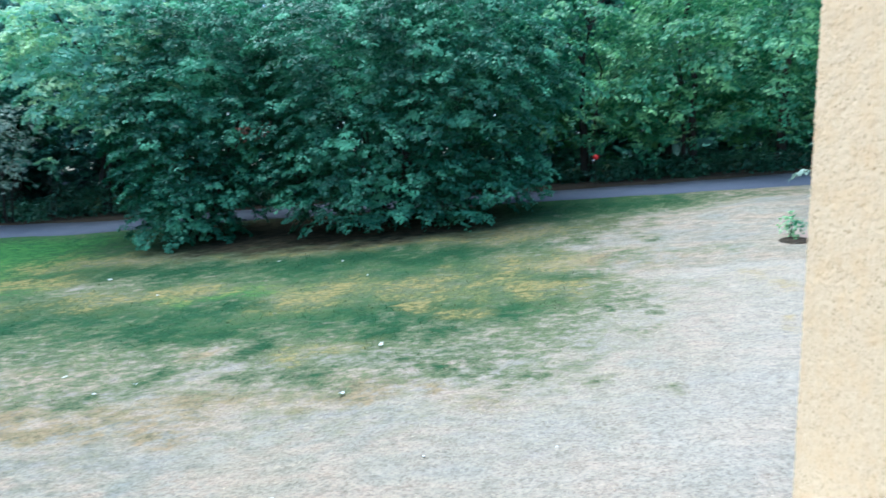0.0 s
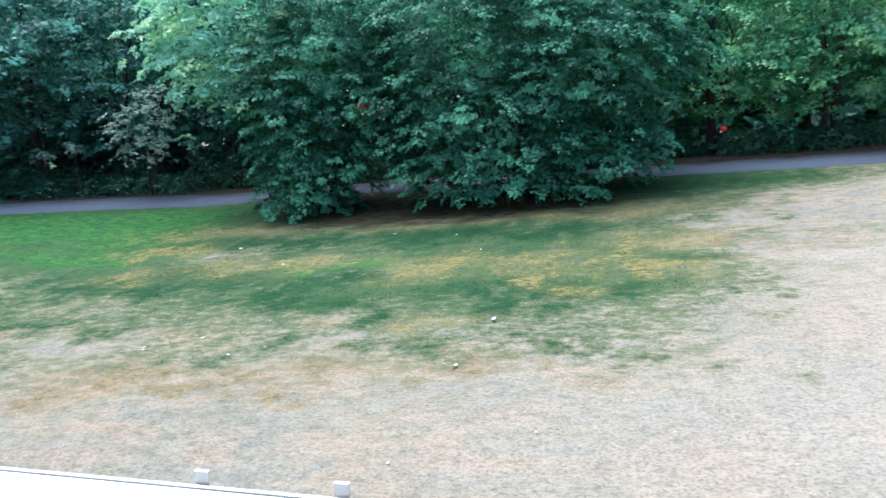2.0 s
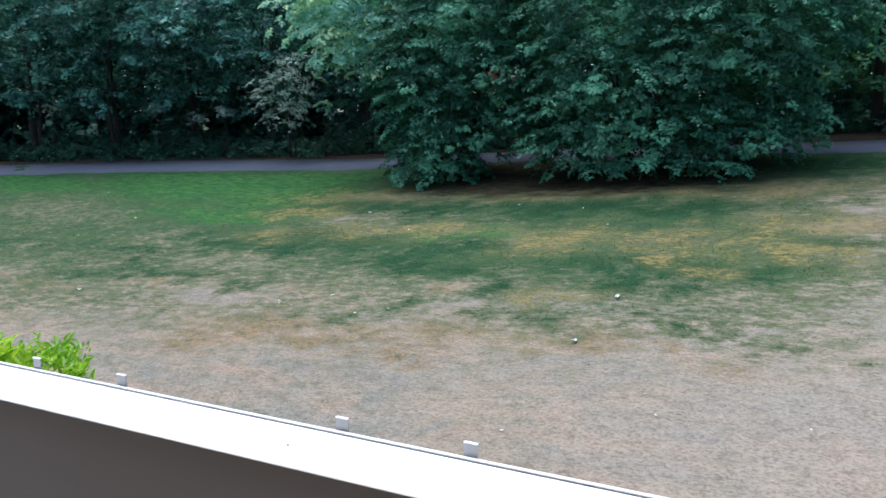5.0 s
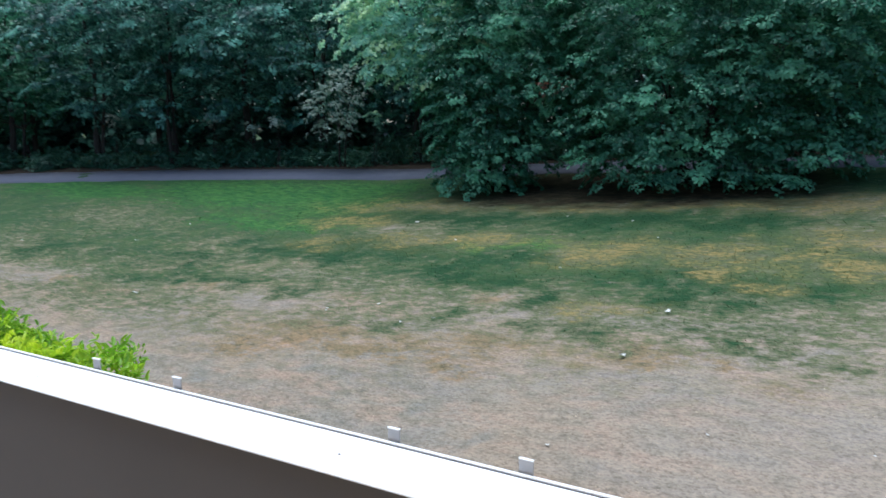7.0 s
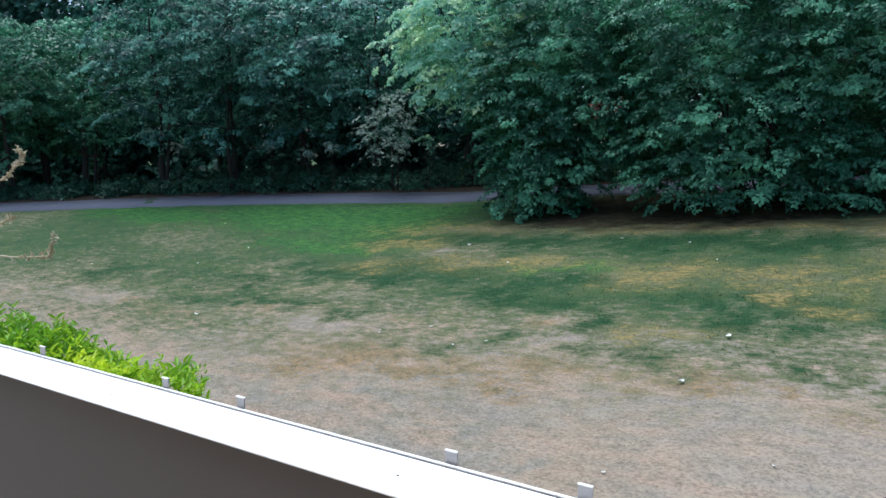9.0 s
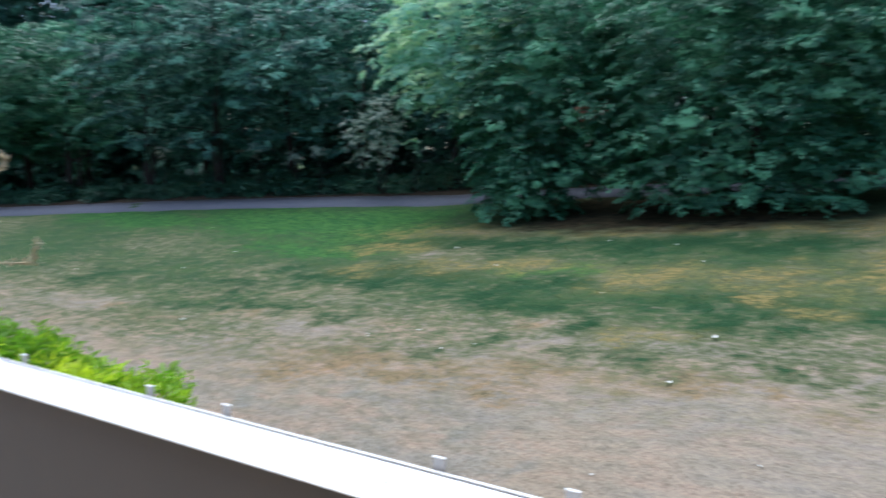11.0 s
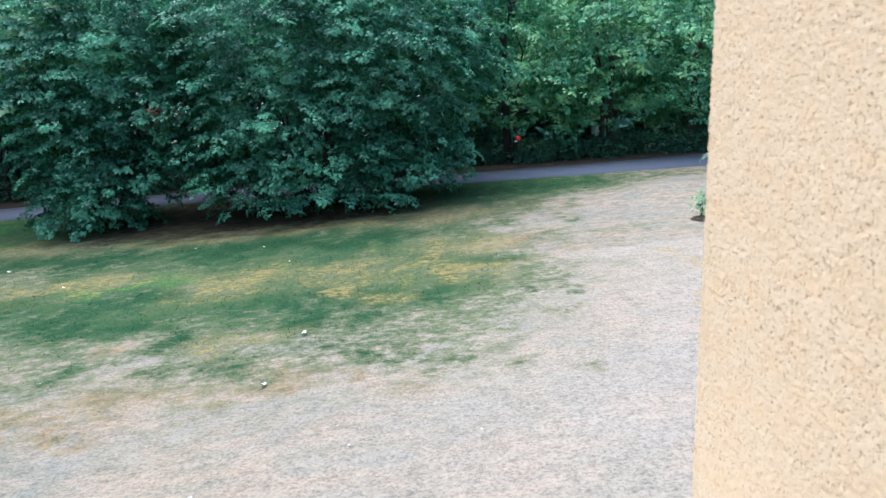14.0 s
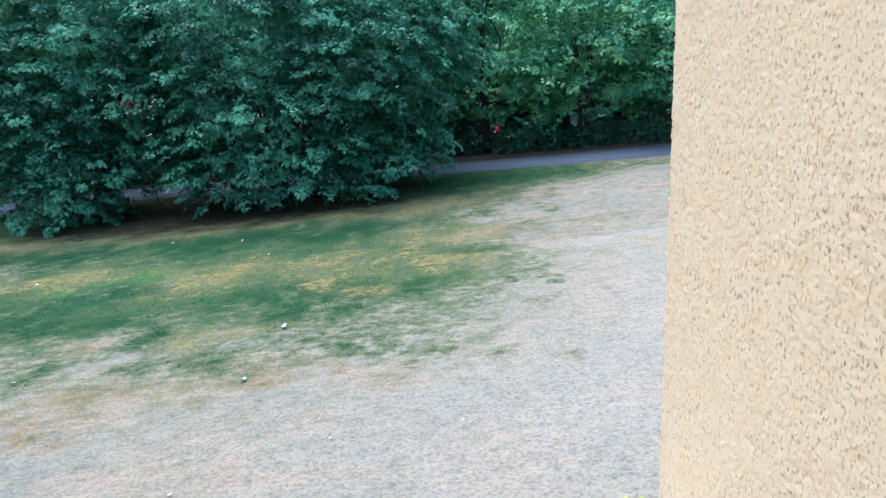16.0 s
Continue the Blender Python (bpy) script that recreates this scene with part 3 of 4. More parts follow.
rail = thing("balcony_railing", (0, 0, 0), "white coated balcony railing cap over dark brown-grey panels", "railing")
X0, X1 = -7.5, 0.765
cap = part("cap", box((X0, 0.662, 1.8465), (X1, 0.7885, 1.85), 0.001), WHITE, rail, "flat white coated cap board")
part("groove", box((X0, 0.7885, 1.826), (X1, 0.7935, 1.8485)), GROOVE, cap, "thin dark joint along the cap")
part("trim", box((X0, 0.7935, 1.800), (X1, 0.801, 1.8515), 0.001), WHITE, rail, "thin white edge trim")
for a, b in ((-7.5, -3.4), (-3.4, X1)):
    part("panel", box((a + 0.002, 0.684, FLOOR + 0.08), (b - 0.002, 0.696, 1.846), 0.001), PANEL, rail)
part("bottom_rail", box((X0, 0.675, FLOOR + 0.03), (X1, 0.715, FLOOR + 0.078), 0.003), WHITE, rail)


def bracket(x):
    ob = thing("bracket", (x, 0.8025, 1.86), "small grey metal bracket clipped over the railing's outer edge", "bracket", "brackets along the railing")
    tab = part("tab", box((-0.0125, 0.002, -0.05), (0.0125, 0.0045, 0.0135), 0.0008), CLIP, ob)
    part("lip", box((-0.0125, -0.0005, 0.0135), (0.0125, 0.006, 0.0155), 0.0006), WHITE, tab, "bright folded top edge")
    return ob


first = bracket(-0.149)
for x in (-0.396, -0.932, -1.189, -1.727, -1.979, -2.525, -2.775, -3.315, -3.565):
    copy_thing(first, pose(x, 0.8025, 1.86))


def speck(x, y, r):
    bm = bmesh.new()
    bmesh.ops.create_icosphere(bm, subdivisions=2, radius=r)
    for v in bm.verts:
        v.co = Vector((v.co.x * (1 + 0.4 * noise.noise(v.co * 300)), v.co.y, max(v.co.z * 0.35, -0.0005)))
    ob = thing("dirt_speck", (x, y, 1.8502), "tiny dark dirt speck lying on the white cap", "dirt speck", "specks on the cap")
    part("crumb", bm, SPECK, ob)


speck(-0.455, 0.722, 0.0028)
speck(-1.262, 0.712, 0.0022)

bm = box((-7.5, -1.6, FLOOR - 0.2), (0.765, 0.76, FLOOR), 0.004)
me = bpy.data.meshes.new("floor")
bm.to_mesh(me)
bm.free()
me.materials.append(CONCRETE)
tagged(new("floor", me), "bare concrete balcony floor slab", "floor", kind="structure")


def stucco_wall():
    """The side wall of the balcony: rough stucco, its outer corner rounded, with real relief where one stands close to it."""
    x0, x1, ye = 0.772, 1.09, 0.84
    z = np.concatenate([np.linspace(-2.5, 1.45, 12), np.arange(1.55, 2.80, 0.0024), np.linspace(3.0, 4.2, 8)])
    # the section: along the inner face to the rounded corner, then across the outer end
    y = np.concatenate([np.linspace(-1.6, 0.3, 10), np.arange(0.38, ye - 0.012, 0.0024)])
    sec = [(x0, v) for v in y]
    sec += [(x0 + 0.012 - 0.012 * math.cos(a), ye - 0.012 + 0.012 * math.sin(a)) for a in np.linspace(0, math.pi / 2, 6)]
    sec += [(v, ye) for v in np.arange(x0 + 0.016, x0 + 0.05, 0.0035)] + [(v, ye) for v in np.linspace(x0 + 0.06, x1, 6)]
    sec += [(x1, -1.6)]
    sec = np.array(sec)
    m = len(sec)
    sx, sz = np.meshgrid(np.arange(m), z)
    px, py, pz = sec[sx.ravel(), 0], sec[sx.ravel(), 1], sz.ravel()
    nrm = np.zeros((m, 2))
    run = np.gradient(sec, axis=0)
    nrm[:, 0], nrm[:, 1] = -run[:, 1], run[:, 0]
    nrm = nrm / np.linalg.norm(nrm, axis=1, keepdims=True)
    lean = np.clip(2.35 - pz, -0.6, 0.9)
    close = (pz > 1.45) & (pz < 3.0) & (py > 0.3) & (px < x0 + 0.06)
    h = np.zeros(len(px))
    for idx in np.nonzero(close)[0]:
        p = Vector((px[idx] * 330, py[idx] * 330, pz[idx] * 190))
        h[idx] = -0.0024 * max(noise.noise(p) - 0.12, 0) + 0.0009 * noise.noise(p * 1.9) + 0.0006 * noise.noise(p * 0.45)
    h *= 1 + 1.4 * np.exp(-((py - ye) / 0.012) ** 2)
    px, py = px + nrm[sx.ravel(), 0] * h - 0.009 * lean, py + nrm[sx.ravel(), 1] * h
    i, j = np.meshgrid(np.arange(m - 1), np.arange(len(z) - 1))
    o = (j * m + i).ravel()
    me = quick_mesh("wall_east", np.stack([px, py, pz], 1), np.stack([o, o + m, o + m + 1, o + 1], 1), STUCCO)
    me.polygons.foreach_set("use_smooth", np.ones(len(me.polygons), bool))
    return tagged(new("wall_east", me), "cream-yellow rough stucco side wall with a rounded corner", "wall", kind="structure")


stucco_wall()
bm = box((-7.5, -1.9, -2.5), (1.09, -1.602, 4.2))
me = bpy.data.meshes.new("wall_south")
bm.to_mesh(me)
bm.free()
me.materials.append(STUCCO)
tagged(new("wall_south", me), "cream-yellow stucco house wall behind the balcony", "wall", kind="structure")


# ---- the large bush before the path ----
def gz_at(x, y):
    return float(plain(np.array([x]), np.array([y]))[0])


def big_shrub(name, x, y, blobs, lumps, count, label, material, seed, stems, leaf=0.12, per=6, spread=(0.3, 0.6), length=0.4, clump=0, each=98, size=0.85):
    z = gz_at(x, y)
    ob = thing(name, (x, y, z), label, "bush", "bushes by the path")
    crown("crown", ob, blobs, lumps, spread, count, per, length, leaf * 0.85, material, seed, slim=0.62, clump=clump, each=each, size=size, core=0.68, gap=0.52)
    limbs(ob, stems, seed)
    return ob


def ring(n, rad, height, thick, seed):
    r = np.random.default_rng(seed)
    return [((0.25 * math.cos(a), 0.25 * math.sin(a), 0), (rad * math.cos(a), rad * 0.5 * math.sin(a), height * r.uniform(0.7, 1)), thick * r.uniform(0.7, 1.1)) for a in np.linspace(0.3, 6.0, n)]


big_shrub("large_bush", -2.0, 21.0, [(-0.1, -0.85, 0.62, 3.0, 1.2, 0.66), (-0.1, -0.75, 1.3, 3.1, 1.4, 0.8), (-0.2, -0.3, 3.0, 3.9, 2.0, 2.0), (2.0, -0.2, 4.4, 3.3, 2.1, 2.0), (-1.4, -0.1, 5.2, 2.9, 2.1, 1.7), (1.4, 0.1, 5.8, 3.1, 2.1, 1.7), (2.5, -0.2, 1.25, 1.5, 1.1, 0.8), (3.2, -0.2, 1.9, 1.45, 1.0, 1.0)],
          90, 3600, "dense dark green broad-leaved bush reaching down to the lawn", LEAF_BUSH, 11, ring(7, 2.6, 5.5, 0.07, 1), leaf=0.15, clump=860, each=144, size=0.74)
big_shrub("large_bush", -8.5, 21.3, [(0.0, -0.75, 0.58, 1.45, 1.0, 0.66), (0.0, -0.65, 1.3, 1.6, 1.15, 0.8), (0.0, -0.5, 2.6, 2.1, 1.5, 1.3), (0.1, -0.4, 3.6, 2.5, 1.7, 1.5), (0.1, -0.2, 5.0, 2.3, 1.8, 1.8), (0.5, 0.1, 5.9, 2.1, 1.9, 1.6)],
          70, 2400, "dense dark green bush with a narrow foot beside the footpath", LEAF_BUSH, 12, ring(5, 1.6, 5.0, 0.07, 2), leaf=0.15, clump=600, each=144, size=0.74)
pale = big_shrub("pale_tree", -10.1, 22.6, [(-1.3, -1.4, 4.9, 2.1, 1.3, 1.5), (-1.7, -1.2, 6.2, 2.8, 1.7, 1.6), (-0.6, -1.4, 4.0, 1.3, 0.9, 1.0)],
          40, 700, "lighter green young tree leaning out behind the bush", LEAF_FRESH, 13, [((0, 0, 0), (-1.6, -0.2, 7.0), 0.10), ((0.2, 0.1, 0), (-1.0, 0.1, 5.5), 0.06)], leaf=0.18, clump=190, each=120, size=0.8)
big_shrub("silver_bush", -18.1, 24.9, [(1.0, -1.1, 2.9, 1.2, 0.7, 0.8), (1.8, -1.1, 3.7, 1.0, 0.6, 0.6), (1.2, -1.3, 2.0, 0.9, 0.5, 0.5)],
          22, 170, "pale silvery-leaved shrub hanging over the footpath", LEAF_SILVER, 14, [((0.3, 0.4, 0), (1.0, -0.9, 3.4), 0.05), ((0.4, 0.5, 0), (1.7, -0.9, 3.7), 0.04)], 0.115, clump=46, each=48, size=0.5)
v, f = tube([(-1.0, -0.4, 4.2), (-1.7, -1.9, 6.0), (-2.2, -2.0, 6.9), (-2.7, -2.1, 7.8)], [0.05, 0.032, 0.024, 0.015], 6)
mesh_part("limb", mesh_of("limb", v, f, BARK), pale, "bare dark limb crossing the leaves")
wx, wy = -6.2, 19.6
wither = thing("withered_branch", (wx, wy, gz_at(wx, wy) + 3.45), "withered reddish-brown branch caught between the two bushes", "branch")
crown("dry_leaves", wither, [(0, 0, 0, 0.42, 0.25, 0.2)], 6, (0.1, 0.2), 26, 5, 0.3, 0.12, LEAF_DRY, 15)
v, f = tube([(-0.5, 0.2, -0.6), (0, 0, 0), (0.4, -0.2, 0.2)], [0.03, 0.02, 0.008])
mesh_part("twig", mesh_of("twig", v, f, BARK), wither)
big_shrub("pale_shrub_or_gap", 10.1, 17.6, [(0.5, 0, 3.1, 0.8, 0.7, 0.9), (0.55, 0, 2.1, 0.8, 0.7, 0.6), (-0.6, -0.3, 1.15, 0.9, 0.4, 0.12)],
          20, 260, "young shrub with pale whitish-green leaves on the dry lawn", LEAF_SILVER, 16, [((0.3, 0.1, 0), (0.3, 0, 3.0), 0.04), ((0.3, 0.1, 0), (-0.9, -0.3, 1.2), 0.02)], 0.13, clump=26, each=60, size=0.5)


# ---- the wood beyond the path ----
def forest_tree(kind, seed, deep=False):
    """A broad-leaved tree of the wood's edge; kinds differ in height and breadth."""
    r = np.random.default_rng(seed)
    tall = (10.6, 8.2, 10.0, 11.0)[kind]
    wide = (3.0, 3.4, 2.7, 3.2)[kind]
    ob = thing("tree", (0, 0, 0), "tall dark green broad-leaved tree at the wood's edge", "tree", "trees of the wood")
    blobs = []
    for z in np.linspace(2.5 if kind == 1 else 3.2, tall - 1.5, 6):
        f = min(0.55 + 0.17 * (z - 1.5), 1.0) - 0.07 * max(z - 4.5, 0) if kind == 1 else min(0.10 + 0.24 * (z - 2), 1.15) - 0.07 * max(z - 7.0, 0)
        blobs.append((r.normal(0, 0.7), r.normal(0, 0.5), z, wide * f, wide * f * 0.85, 1.25))
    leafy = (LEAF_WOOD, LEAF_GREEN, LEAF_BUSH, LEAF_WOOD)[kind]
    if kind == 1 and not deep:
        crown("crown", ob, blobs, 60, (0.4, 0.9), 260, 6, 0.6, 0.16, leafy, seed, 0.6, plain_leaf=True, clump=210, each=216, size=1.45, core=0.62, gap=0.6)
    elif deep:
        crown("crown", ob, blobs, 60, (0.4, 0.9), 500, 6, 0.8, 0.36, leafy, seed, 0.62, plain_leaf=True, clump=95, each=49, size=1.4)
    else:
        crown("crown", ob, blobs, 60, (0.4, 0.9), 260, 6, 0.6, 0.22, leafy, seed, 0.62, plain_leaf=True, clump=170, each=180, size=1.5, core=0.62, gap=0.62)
    limbs(ob, [((0, 0, 0), (r.normal(0, 0.3), r.normal(0, 0.3), tall * 0.85), 0.17), ((0.3, 0.2, 0), (r.normal(0.9, 0.3), 0.4, tall * 0.6), 0.10)], seed)
    return ob


r0 = np.random.default_rng(5)
for deep, gap, near, far in ((False, 3.9, 4.3, 6.2), (True, 5.5, 9.5, 13.0)):
    kinds = {}
    for n, x in enumerate(np.arange(-58, 27, gap)):
        bx, by = (float(q) for q in beyond(x + r0.uniform(-1, 1), r0.uniform(near, far) - (1.4 if x > 7 else 0.7 if x > 2 else 0)))
        m = pose(bx, by, gz_at(bx, by), 0, 0, r0.uniform(0, 360))
        kind = 1 if x > 1 else (0, 2, 3)[int(r0.integers(0, 3))]
        if kind in kinds:
            copy_thing(kinds[kind], m)
        else:
            kinds[kind] = forest_tree(kind, 40 + kind, deep)
            kinds[kind].matrix_basis = m


def undergrowth(kind, seed):
    ob = thing("undergrowth_shrub", (0, 0, 0), "low dark green undergrowth shrub along the footpath verge", "shrub", "undergrowth")
    h = (0.95, 1.3, 0.6)[kind]
    crown("crown", ob, [(0, 0, h * 0.5, 0.9, 0.6, h * 0.5), (0.6, 0.1, h * 0.4, 0.6, 0.5, h * 0.4)], 16, (0.2, 0.4), 270, 7, 0.25, 0.125, LEAF_UNDER, seed, plain_leaf=True)
    limbs(ob, [((0, 0, 0), (0.1, 0, h * 0.8), 0.02)], seed)
    return ob


lows = [undergrowth(n, 70 + n) for n in range(3)]
n = 0
for x in np.arange(-52, 20, 1.3):
    for row in range(2):
        if r0.random() < 0.05:
            continue
        xx, y = (float(q) for q in beyond(x + r0.uniform(-0.6, 0.6), 3.3 + row * 1.5 + r0.uniform(-0.25, 0.5)))
        m = pose(xx, y, gz_at(xx, y), 0, 0, r0.uniform(0, 360))
        if n < 3:
            lows[n].matrix_basis = m
        else:
            copy_thing(lows[int(r0.integers(0, 3)) if row else 2], m)
        n += 1

# the depth of the wood: a far belt of foliage behind the trees
fx, fy = beyond(rng.uniform(-100, 55, 24000), rng.uniform(16, 25, 24000))
fz = plain(fx, fy) + 22 * rng.random(24000) ** 1.25 + 0.1
p = np.stack([fx, fy, fz], 1)
out = unit(np.stack([rng.normal(0, 0.4, 24000), -np.ones(24000), rng.normal(0.2, 0.4, 24000)], 1))
bx, by = beyond(rng.uniform(-95, 50, 7000), rng.uniform(25, 29, 7000))
q = np.stack([bx, by, plain(bx, by) + 24 * rng.random(7000)], 1)
turn = unit(np.stack([rng.normal(0, 0.4, 7000), -np.ones(7000), rng.normal(0.2, 0.4, 7000)], 1))
both = [np.concatenate(a) for a in zip(sprays(p, out, 5, 1.3, 0.75), sprays(q, turn, 5, 2.0, 1.1))]
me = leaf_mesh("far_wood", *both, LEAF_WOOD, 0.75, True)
tagged(new("far_wood", me), "deep shaded foliage of the wood behind the first trees", "wood", kind="stuff")


# added pale leaves that stand in for bright gaps through the wood
def pale_shrub_or_gap(x, y, top, wide, material, seed, label):
    z = gz_at(x, y)
    ob = thing("pale_shrub_or_gap", (x, y, z), label, "shrub", "pale shrubs in the wood")
    h = top - z
    crown("crown", ob, [(0, 0, h, wide, 0.3, 0.22), (wide * 0.6, 0, h - 0.3, wide * 0.5, 0.25, 0.18)], 8, (0.1, 0.2), 14, 4, 0.2, 0.11, material, seed, clump=6, each=30, size=0.22)
    limbs(ob, [((0, 0, 0), (0.1, 0, h), 0.025), ((0.1, 0, 0), (wide * 0.6, 0, h - 0.2), 0.02)], seed)


for n, (x, y, top, wide) in enumerate(((-24.8, 24.4, 2.95, 0.35), (-22.45, 24.6, 2.60, 0.3), (-21.0, 24.7, 2.77, 0.3), (-30.9, 23.6, 2.9, 0.4))):
    pale_shrub_or_gap(x, y, top, wide, LEAF_SILVER, 300 + n, "thin shrub with pale leaves under the trees")
pale_shrub_or_gap(-16.2, 25.6, 2.95, 0.5, LEAF_FRESH, 310, "thin shrub with fresh green leaves under the trees")


# ---- shrubs by the house ----
def laurel(x, y, blobs, count, seed, tall=2.3):
    z = gz_at(x, y)
    ob = thing("laurel_bush", (x, y, z), "bright yellow-green laurel bush growing up before the railing", "bush", "laurels by the house")
    crown("crown", ob, blobs, 40, (0.12, 0.24), count, 9, 0.13, 0.080, LEAF_LAUREL, seed, 0.34, droop=-0.4, clump=count // 10, each=48, size=0.12, core=0.96, hang=-0.55)
    limbs(ob, [((0, 0, 0), (0.1, 0, tall), 0.03), ((0.1, 0.1, 0), (-0.3, 0, tall * 0.9), 0.025), ((0.2, -0.1, 0), (0.3, 0, tall * 0.85), 0.025)], seed)


laurel(-4.2, 2.5, [(0.16, 0, 2.42, 0.7, 0.45, 0.5), (0.40, 0, 1.86, 0.52, 0.45, 0.6), (-0.5, 0, 2.40, 0.7, 0.45, 0.55), (0, 0, 1.2, 1.0, 0.5, 1.1)], 4000, 81)
laurel(-5.7, 2.7, [(0, 0, 2.60, 0.9, 0.45, 0.55), (0.6, 0, 2.46, 0.7, 0.5, 0.55), (0, 0, 1.2, 1.2, 0.5, 1.2)], 2600, 82)
laurel(1.75, 3.0, [(0.05, 0, 1.52, 0.32, 0.3, 0.34), (0.2, 0, 0.9, 0.5, 0.4, 0.8)], 700, 83, 1.4)

# long dry shoots that hang in from a shrub beyond the laurels
dx0, dy0 = -8.4, 3.1
dry = thing("dry_shrub", (dx0, dy0, gz_at(dx0, dy0)), "withered shrub with long arching shoots and pale dry leaflets", "shrub")
base = gz_at(dx0, dy0)
LEAF_CREAM = leaf_material("leaf_cream", (0.42, 0.35, 0.22), (0.62, 0.54, 0.38), (0.78, 0.72, 0.56))
for n, line in enumerate((((0, 0, 0), (0.3, 0, 2.2), (1.2, 0, 1.50 - base - 0.05), (1.97, -0.1, 1.48 - base), (2.59, -0.1, 1.53 - base), (2.66, -0.1, 1.60 - base), (2.71, -0.1, 1.75 - base)),
                          ((0, 0, 0), (0.4, 0, 2.6), (1.2, 0, 2.12 - base), (1.75, 0, 2.20 - base), (2.2, -0.1, 2.33 - base), (2.32, -0.1, 2.40 - base), (2.25, -0.1, 2.50 - base)),
                          ((0, 0, 0), (0.3, 0, 2.3), (1.0, 0, 1.60 - base), (1.6, -0.1, 1.72 - base), (1.95, -0.1, 1.83 - base), (2.05, -0.1, 1.86 - base)))):
    rad = np.linspace(0.014, 0.004, len(line))
    v, f = tube(line, list(rad), 6)
    shoot = mesh_part("shoot", mesh_of("shoot", v, f, TWIG), dry)
    pts = np.array(line[3:], float)
    seg = np.concatenate([a + (b - a) * np.linspace(0, 1, 30, endpoint=False)[:, None] for a, b in zip(pts[:-1], pts[1:])])
    seg = seg + rng.normal(0, 0.006, seg.shape)
    spread = unit(rng.normal(0, 1, seg.shape))
    mesh_part("dry_leaves", leaf_mesh("dry_leaves", seg, spread, unit(rng.normal(0, 1, seg.shape)), rng.uniform(0.025, 0.06, len(seg)), LEAF_CREAM, 0.45), dry)

# ---- young planting on the lawn ----
sx, sy = 7.95, 15.6
sap = thing("planted_shrub", (sx, sy, gz_at(sx, sy)), "small newly planted green shrub in a bare patch of soil", "shrub")
crown("crown", sap, [(0, 0, 0.36, 0.22, 0.2, 0.2), (0.12, 0, 0.2, 0.16, 0.15, 0.12)], 8, (0.06, 0.14), 55, 6, 0.16, 0.07, LEAF_GREEN, 91)
limbs(sap, [((0, 0, 0), (0.03, 0, 0.5), 0.012), ((0, 0, 0), (-0.1, 0, 0.4), 0.009)], 91)


def mound(name, x, y, rx, ry, high, material, label, seed):
    """A low uneven heap of earth lying on the lawn."""
    bm = bmesh.new()
    bmesh.ops.create_grid(bm, x_segments=28, y_segments=28, size=1)
    for vert in bm.verts:
        u, w = vert.co.x, vert.co.y
        rr = math.hypot(u, w) * (1 + 0.25 * noise.noise(Vector((u * 2, w * 2, seed))))
        wx, wy = x + u * rx, y + w * ry
        vert.co = Vector((u * rx, w * ry, gz_at(wx, wy) - gz_at(x, y) + high * (1 - rr * rr) * (1 + 0.5 * noise.noise(Vector((u * 9, w * 9, seed)))) - 0.01))
    ob = thing(name, (x, y, gz_at(x, y)), label, "soil")
    part("earth", bm, material, ob)


mound("soil_mound", sx + 0.03, sy - 0.12, 0.36, 0.26, 0.06, SOIL, "dark dug soil heaped round the planted shrub", 3.3)
mound("bare_patch", sx + 1.5, sy - 0.3, 1.3, 0.8, 0.05, SAND, "bare pinkish sandy soil on the dry lawn", 6.1)


# ---- litter on the lawn ----
def litter(x, y, size, seed, material, label):
    r = np.random.default_rng(seed)
    bm = bmesh.new()
    bmesh.ops.create_grid(bm, x_segments=5, y_segments=4, size=0.5)
    for vert in bm.verts:
        u, w = vert.co.x, vert.co.y
        narrow = 1 - 0.75 * abs(u) * 2 * abs(u)
        vert.co = Vector((u * size, w * size * 0.6 * narrow, size * (0.18 + 0.5 * u * u + 0.35 * w * w + 0.08 * r.normal())))
    ob = thing("fallen_leaf", (x, y, gz_at(x, y) + 0.02), label, "leaf", "litter on the lawn")
    ob.rotation_euler = (0.1, 0.15, float(r.uniform(0, 6.28)))
    part("blade", bm, material, ob)


for n, (x, y, size) in enumerate(((-1.22, 11.10, 0.17), (-1.61, 9.39, 0.15), (-13.5, 10.5, 0.16), (-3.69, 13.14, 0.11), (-4.73, 17.27, 0.10), (-2.91, 16.80, 0.10), (-9.07, 16.70, 0.21), (-7.65, 10.3, 0.09), (-6.68, 10.74, 0.12),
                                  (-0.26, 7.59, 0.07), (1.36, 7.6, 0.06), (-1.97, 6.95, 0.07), (-5.75, 10.0, 0.08), (-2.06, 15.35, 0.08), (-7.04, 15.07, 0.10), (-21.4, 12.6, 0.12), (-17.5, 13.8, 0.10), (-17.2, 15.7, 0.10),
                                  (-21.1, 18.1, 0.12), (-7.7, 10.4, 0.09), (-5.2, 10.25, 0.10))):
    litter(x, y, size * 0.66, n, PAPER, "small pale curled leaf lying on the lawn")

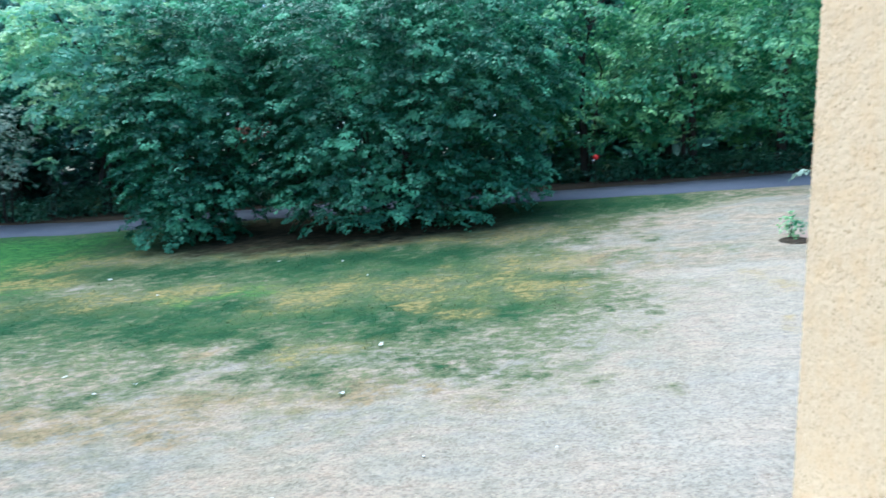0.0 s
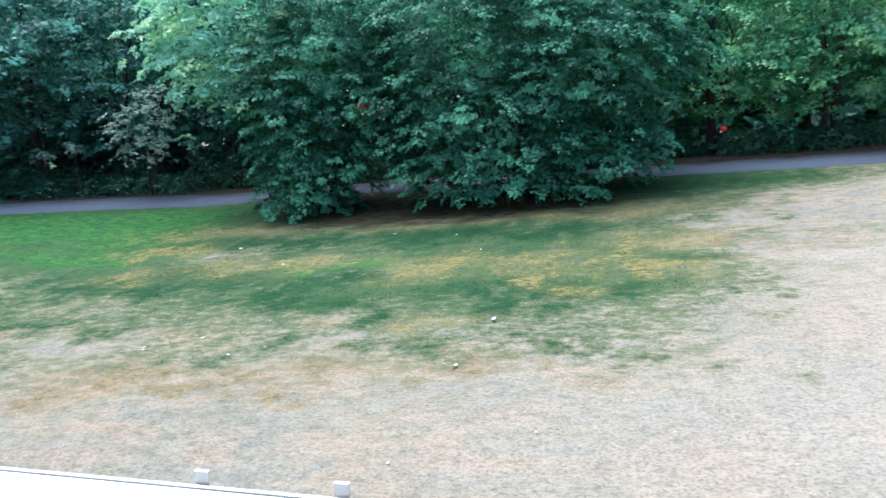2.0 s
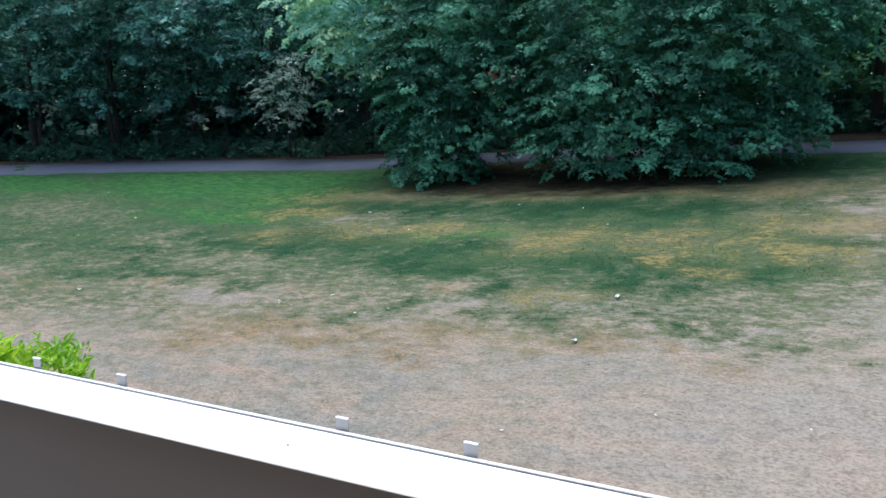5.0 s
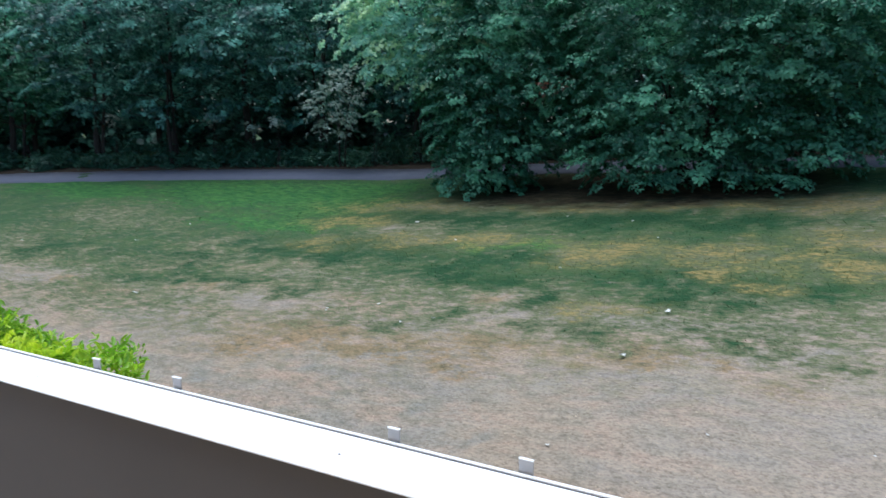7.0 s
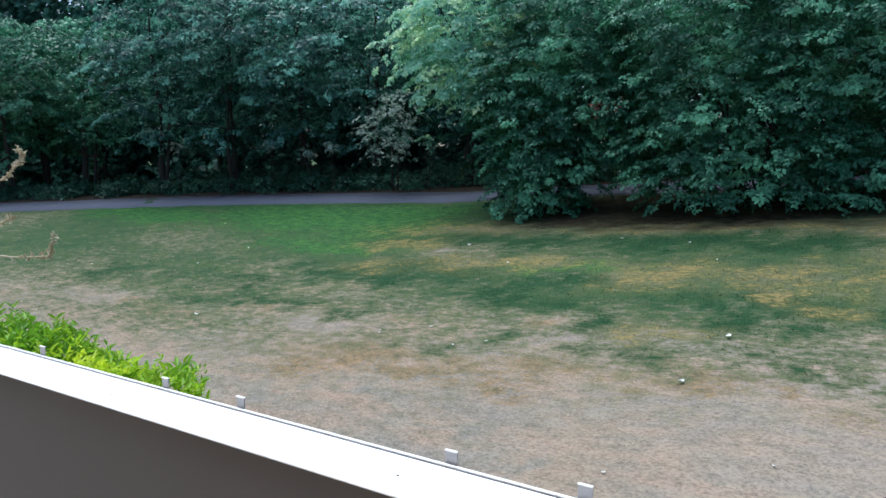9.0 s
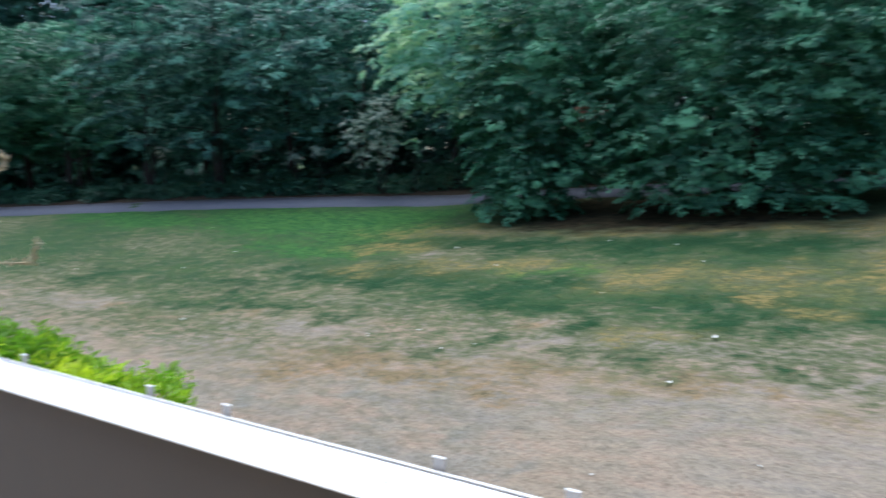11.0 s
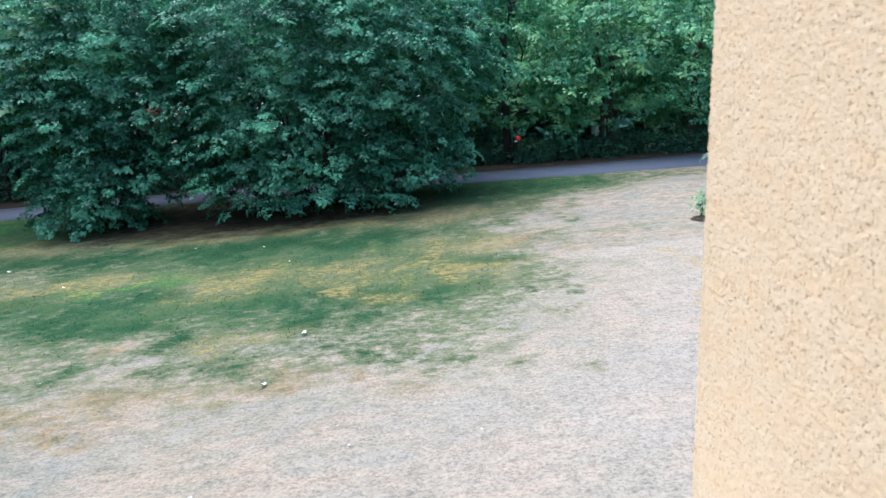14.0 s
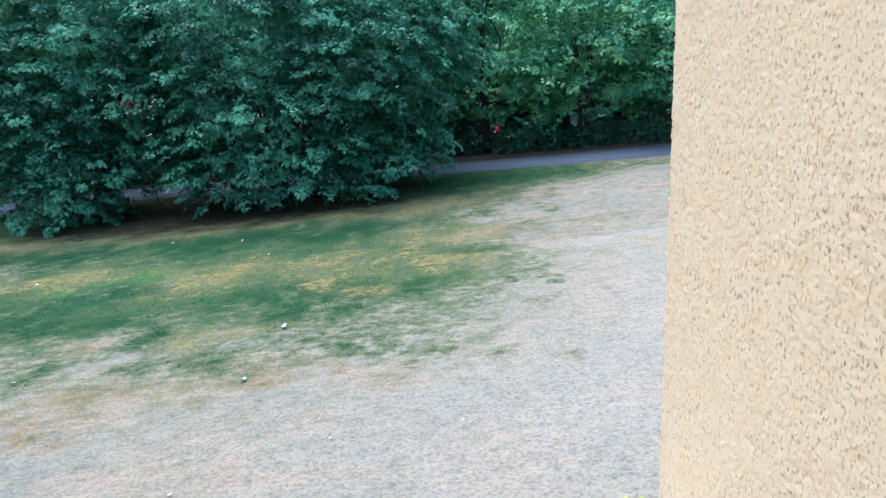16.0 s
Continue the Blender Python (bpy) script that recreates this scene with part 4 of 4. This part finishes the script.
# ---- a red ornament among the trees ----
ox, oy = 5.0, 24.0
red = thing("red_ornament", (ox, oy, gz_at(ox, oy)), "small bright red ornament with a pale tip on a thin stake", "ornament")
k = Nodes("red_paint", 0.4)
RED = k.colour(k.mix(k.noise(30, 3), (0.62, 0.012, 0.012), (0.75, 0.03, 0.025))).m
high = 2.89 - gz_at(ox, oy)
v, f = tube([(0, 0, -0.1), (0, 0, high - 0.1)], [0.012, 0.01], 6)
mesh_part("stake", mesh_of("stake", v, f, BARK), red)
bm = bmesh.new()
bmesh.ops.create_icosphere(bm, subdivisions=3, radius=0.095)
for vert in bm.verts:
    vert.co = Vector((vert.co.x * 1.1, vert.co.y * 0.6, vert.co.z)) * (1 + 0.25 * noise.noise(vert.co * 8)) + Vector((0, 0, high))
part("body", bm, RED, red)
bm = bmesh.new()
bmesh.ops.create_icosphere(bm, subdivisions=2, radius=0.034)
for vert in bm.verts:
    vert.co = Vector((vert.co.x * 1.4, vert.co.y, vert.co.z)) * (1 + 0.2 * noise.noise(vert.co * 12)) + Vector((-0.09, -0.03, high - 0.11))
part("tip", bm, PAPER, red, "pale tip")

# ---- grass ----
bx, by = rng.uniform(-24, 11, 90000), 6.3 + 16.5 * rng.random(90000) ** 1.25
marks = lawn_marks(bx, by)
keep = (rnd(bx, by, 2.6, 12.0) + 0.5 * rng.normal(0, 0.3, len(bx)) + 0.25 * marks["green"] > -0.02) & (marks["bare"] < 0.3) & (by < edge_at(bx) - 0.1)
bx, by = bx[keep], by[keep]
n = len(bx)
bz = lie(bx, by)
ang = rng.uniform(0, 6.283, n)
hgt = rng.uniform(0.006, 0.030, n) * np.clip(0.35 + lawn_marks(bx, by)["green"], 0.35, 1)
lean = rng.normal(0, 0.02, (n, 2))
w = 0.012
dx, dy = np.cos(ang) * w, np.sin(ang) * w
turned = np.where(dx * lean[:, 1] - dy * lean[:, 0] < 0, -1.0, 1.0)
dx, dy = dx * turned, dy * turned
v = np.empty((n, 4, 3))
v[:, 0] = np.stack([bx - dx, by - dy, bz - 0.01], 1)
v[:, 1] = np.stack([bx + dx, by + dy, bz - 0.01], 1)
v[:, 2] = np.stack([bx + dx * 0.3 + lean[:, 0], by + dy * 0.3 + lean[:, 1], bz + hgt], 1)
v[:, 3] = np.stack([bx - dx * 0.3 + lean[:, 0], by - dy * 0.3 + lean[:, 1], bz + hgt], 1)
me = quick_mesh("grass", v.reshape(-1, 3), np.arange(n * 4).reshape(n, 4), GRASS)
for key, val in lawn_marks(bx, by).items():
    a = me.attributes.new(key, "FLOAT", "POINT")
    a.data.foreach_set("value", np.repeat(val, 4).astype(np.float32))
tagged(new("grass", me), "short uneven tufts of green and dried grass", "grass", kind="stuff")
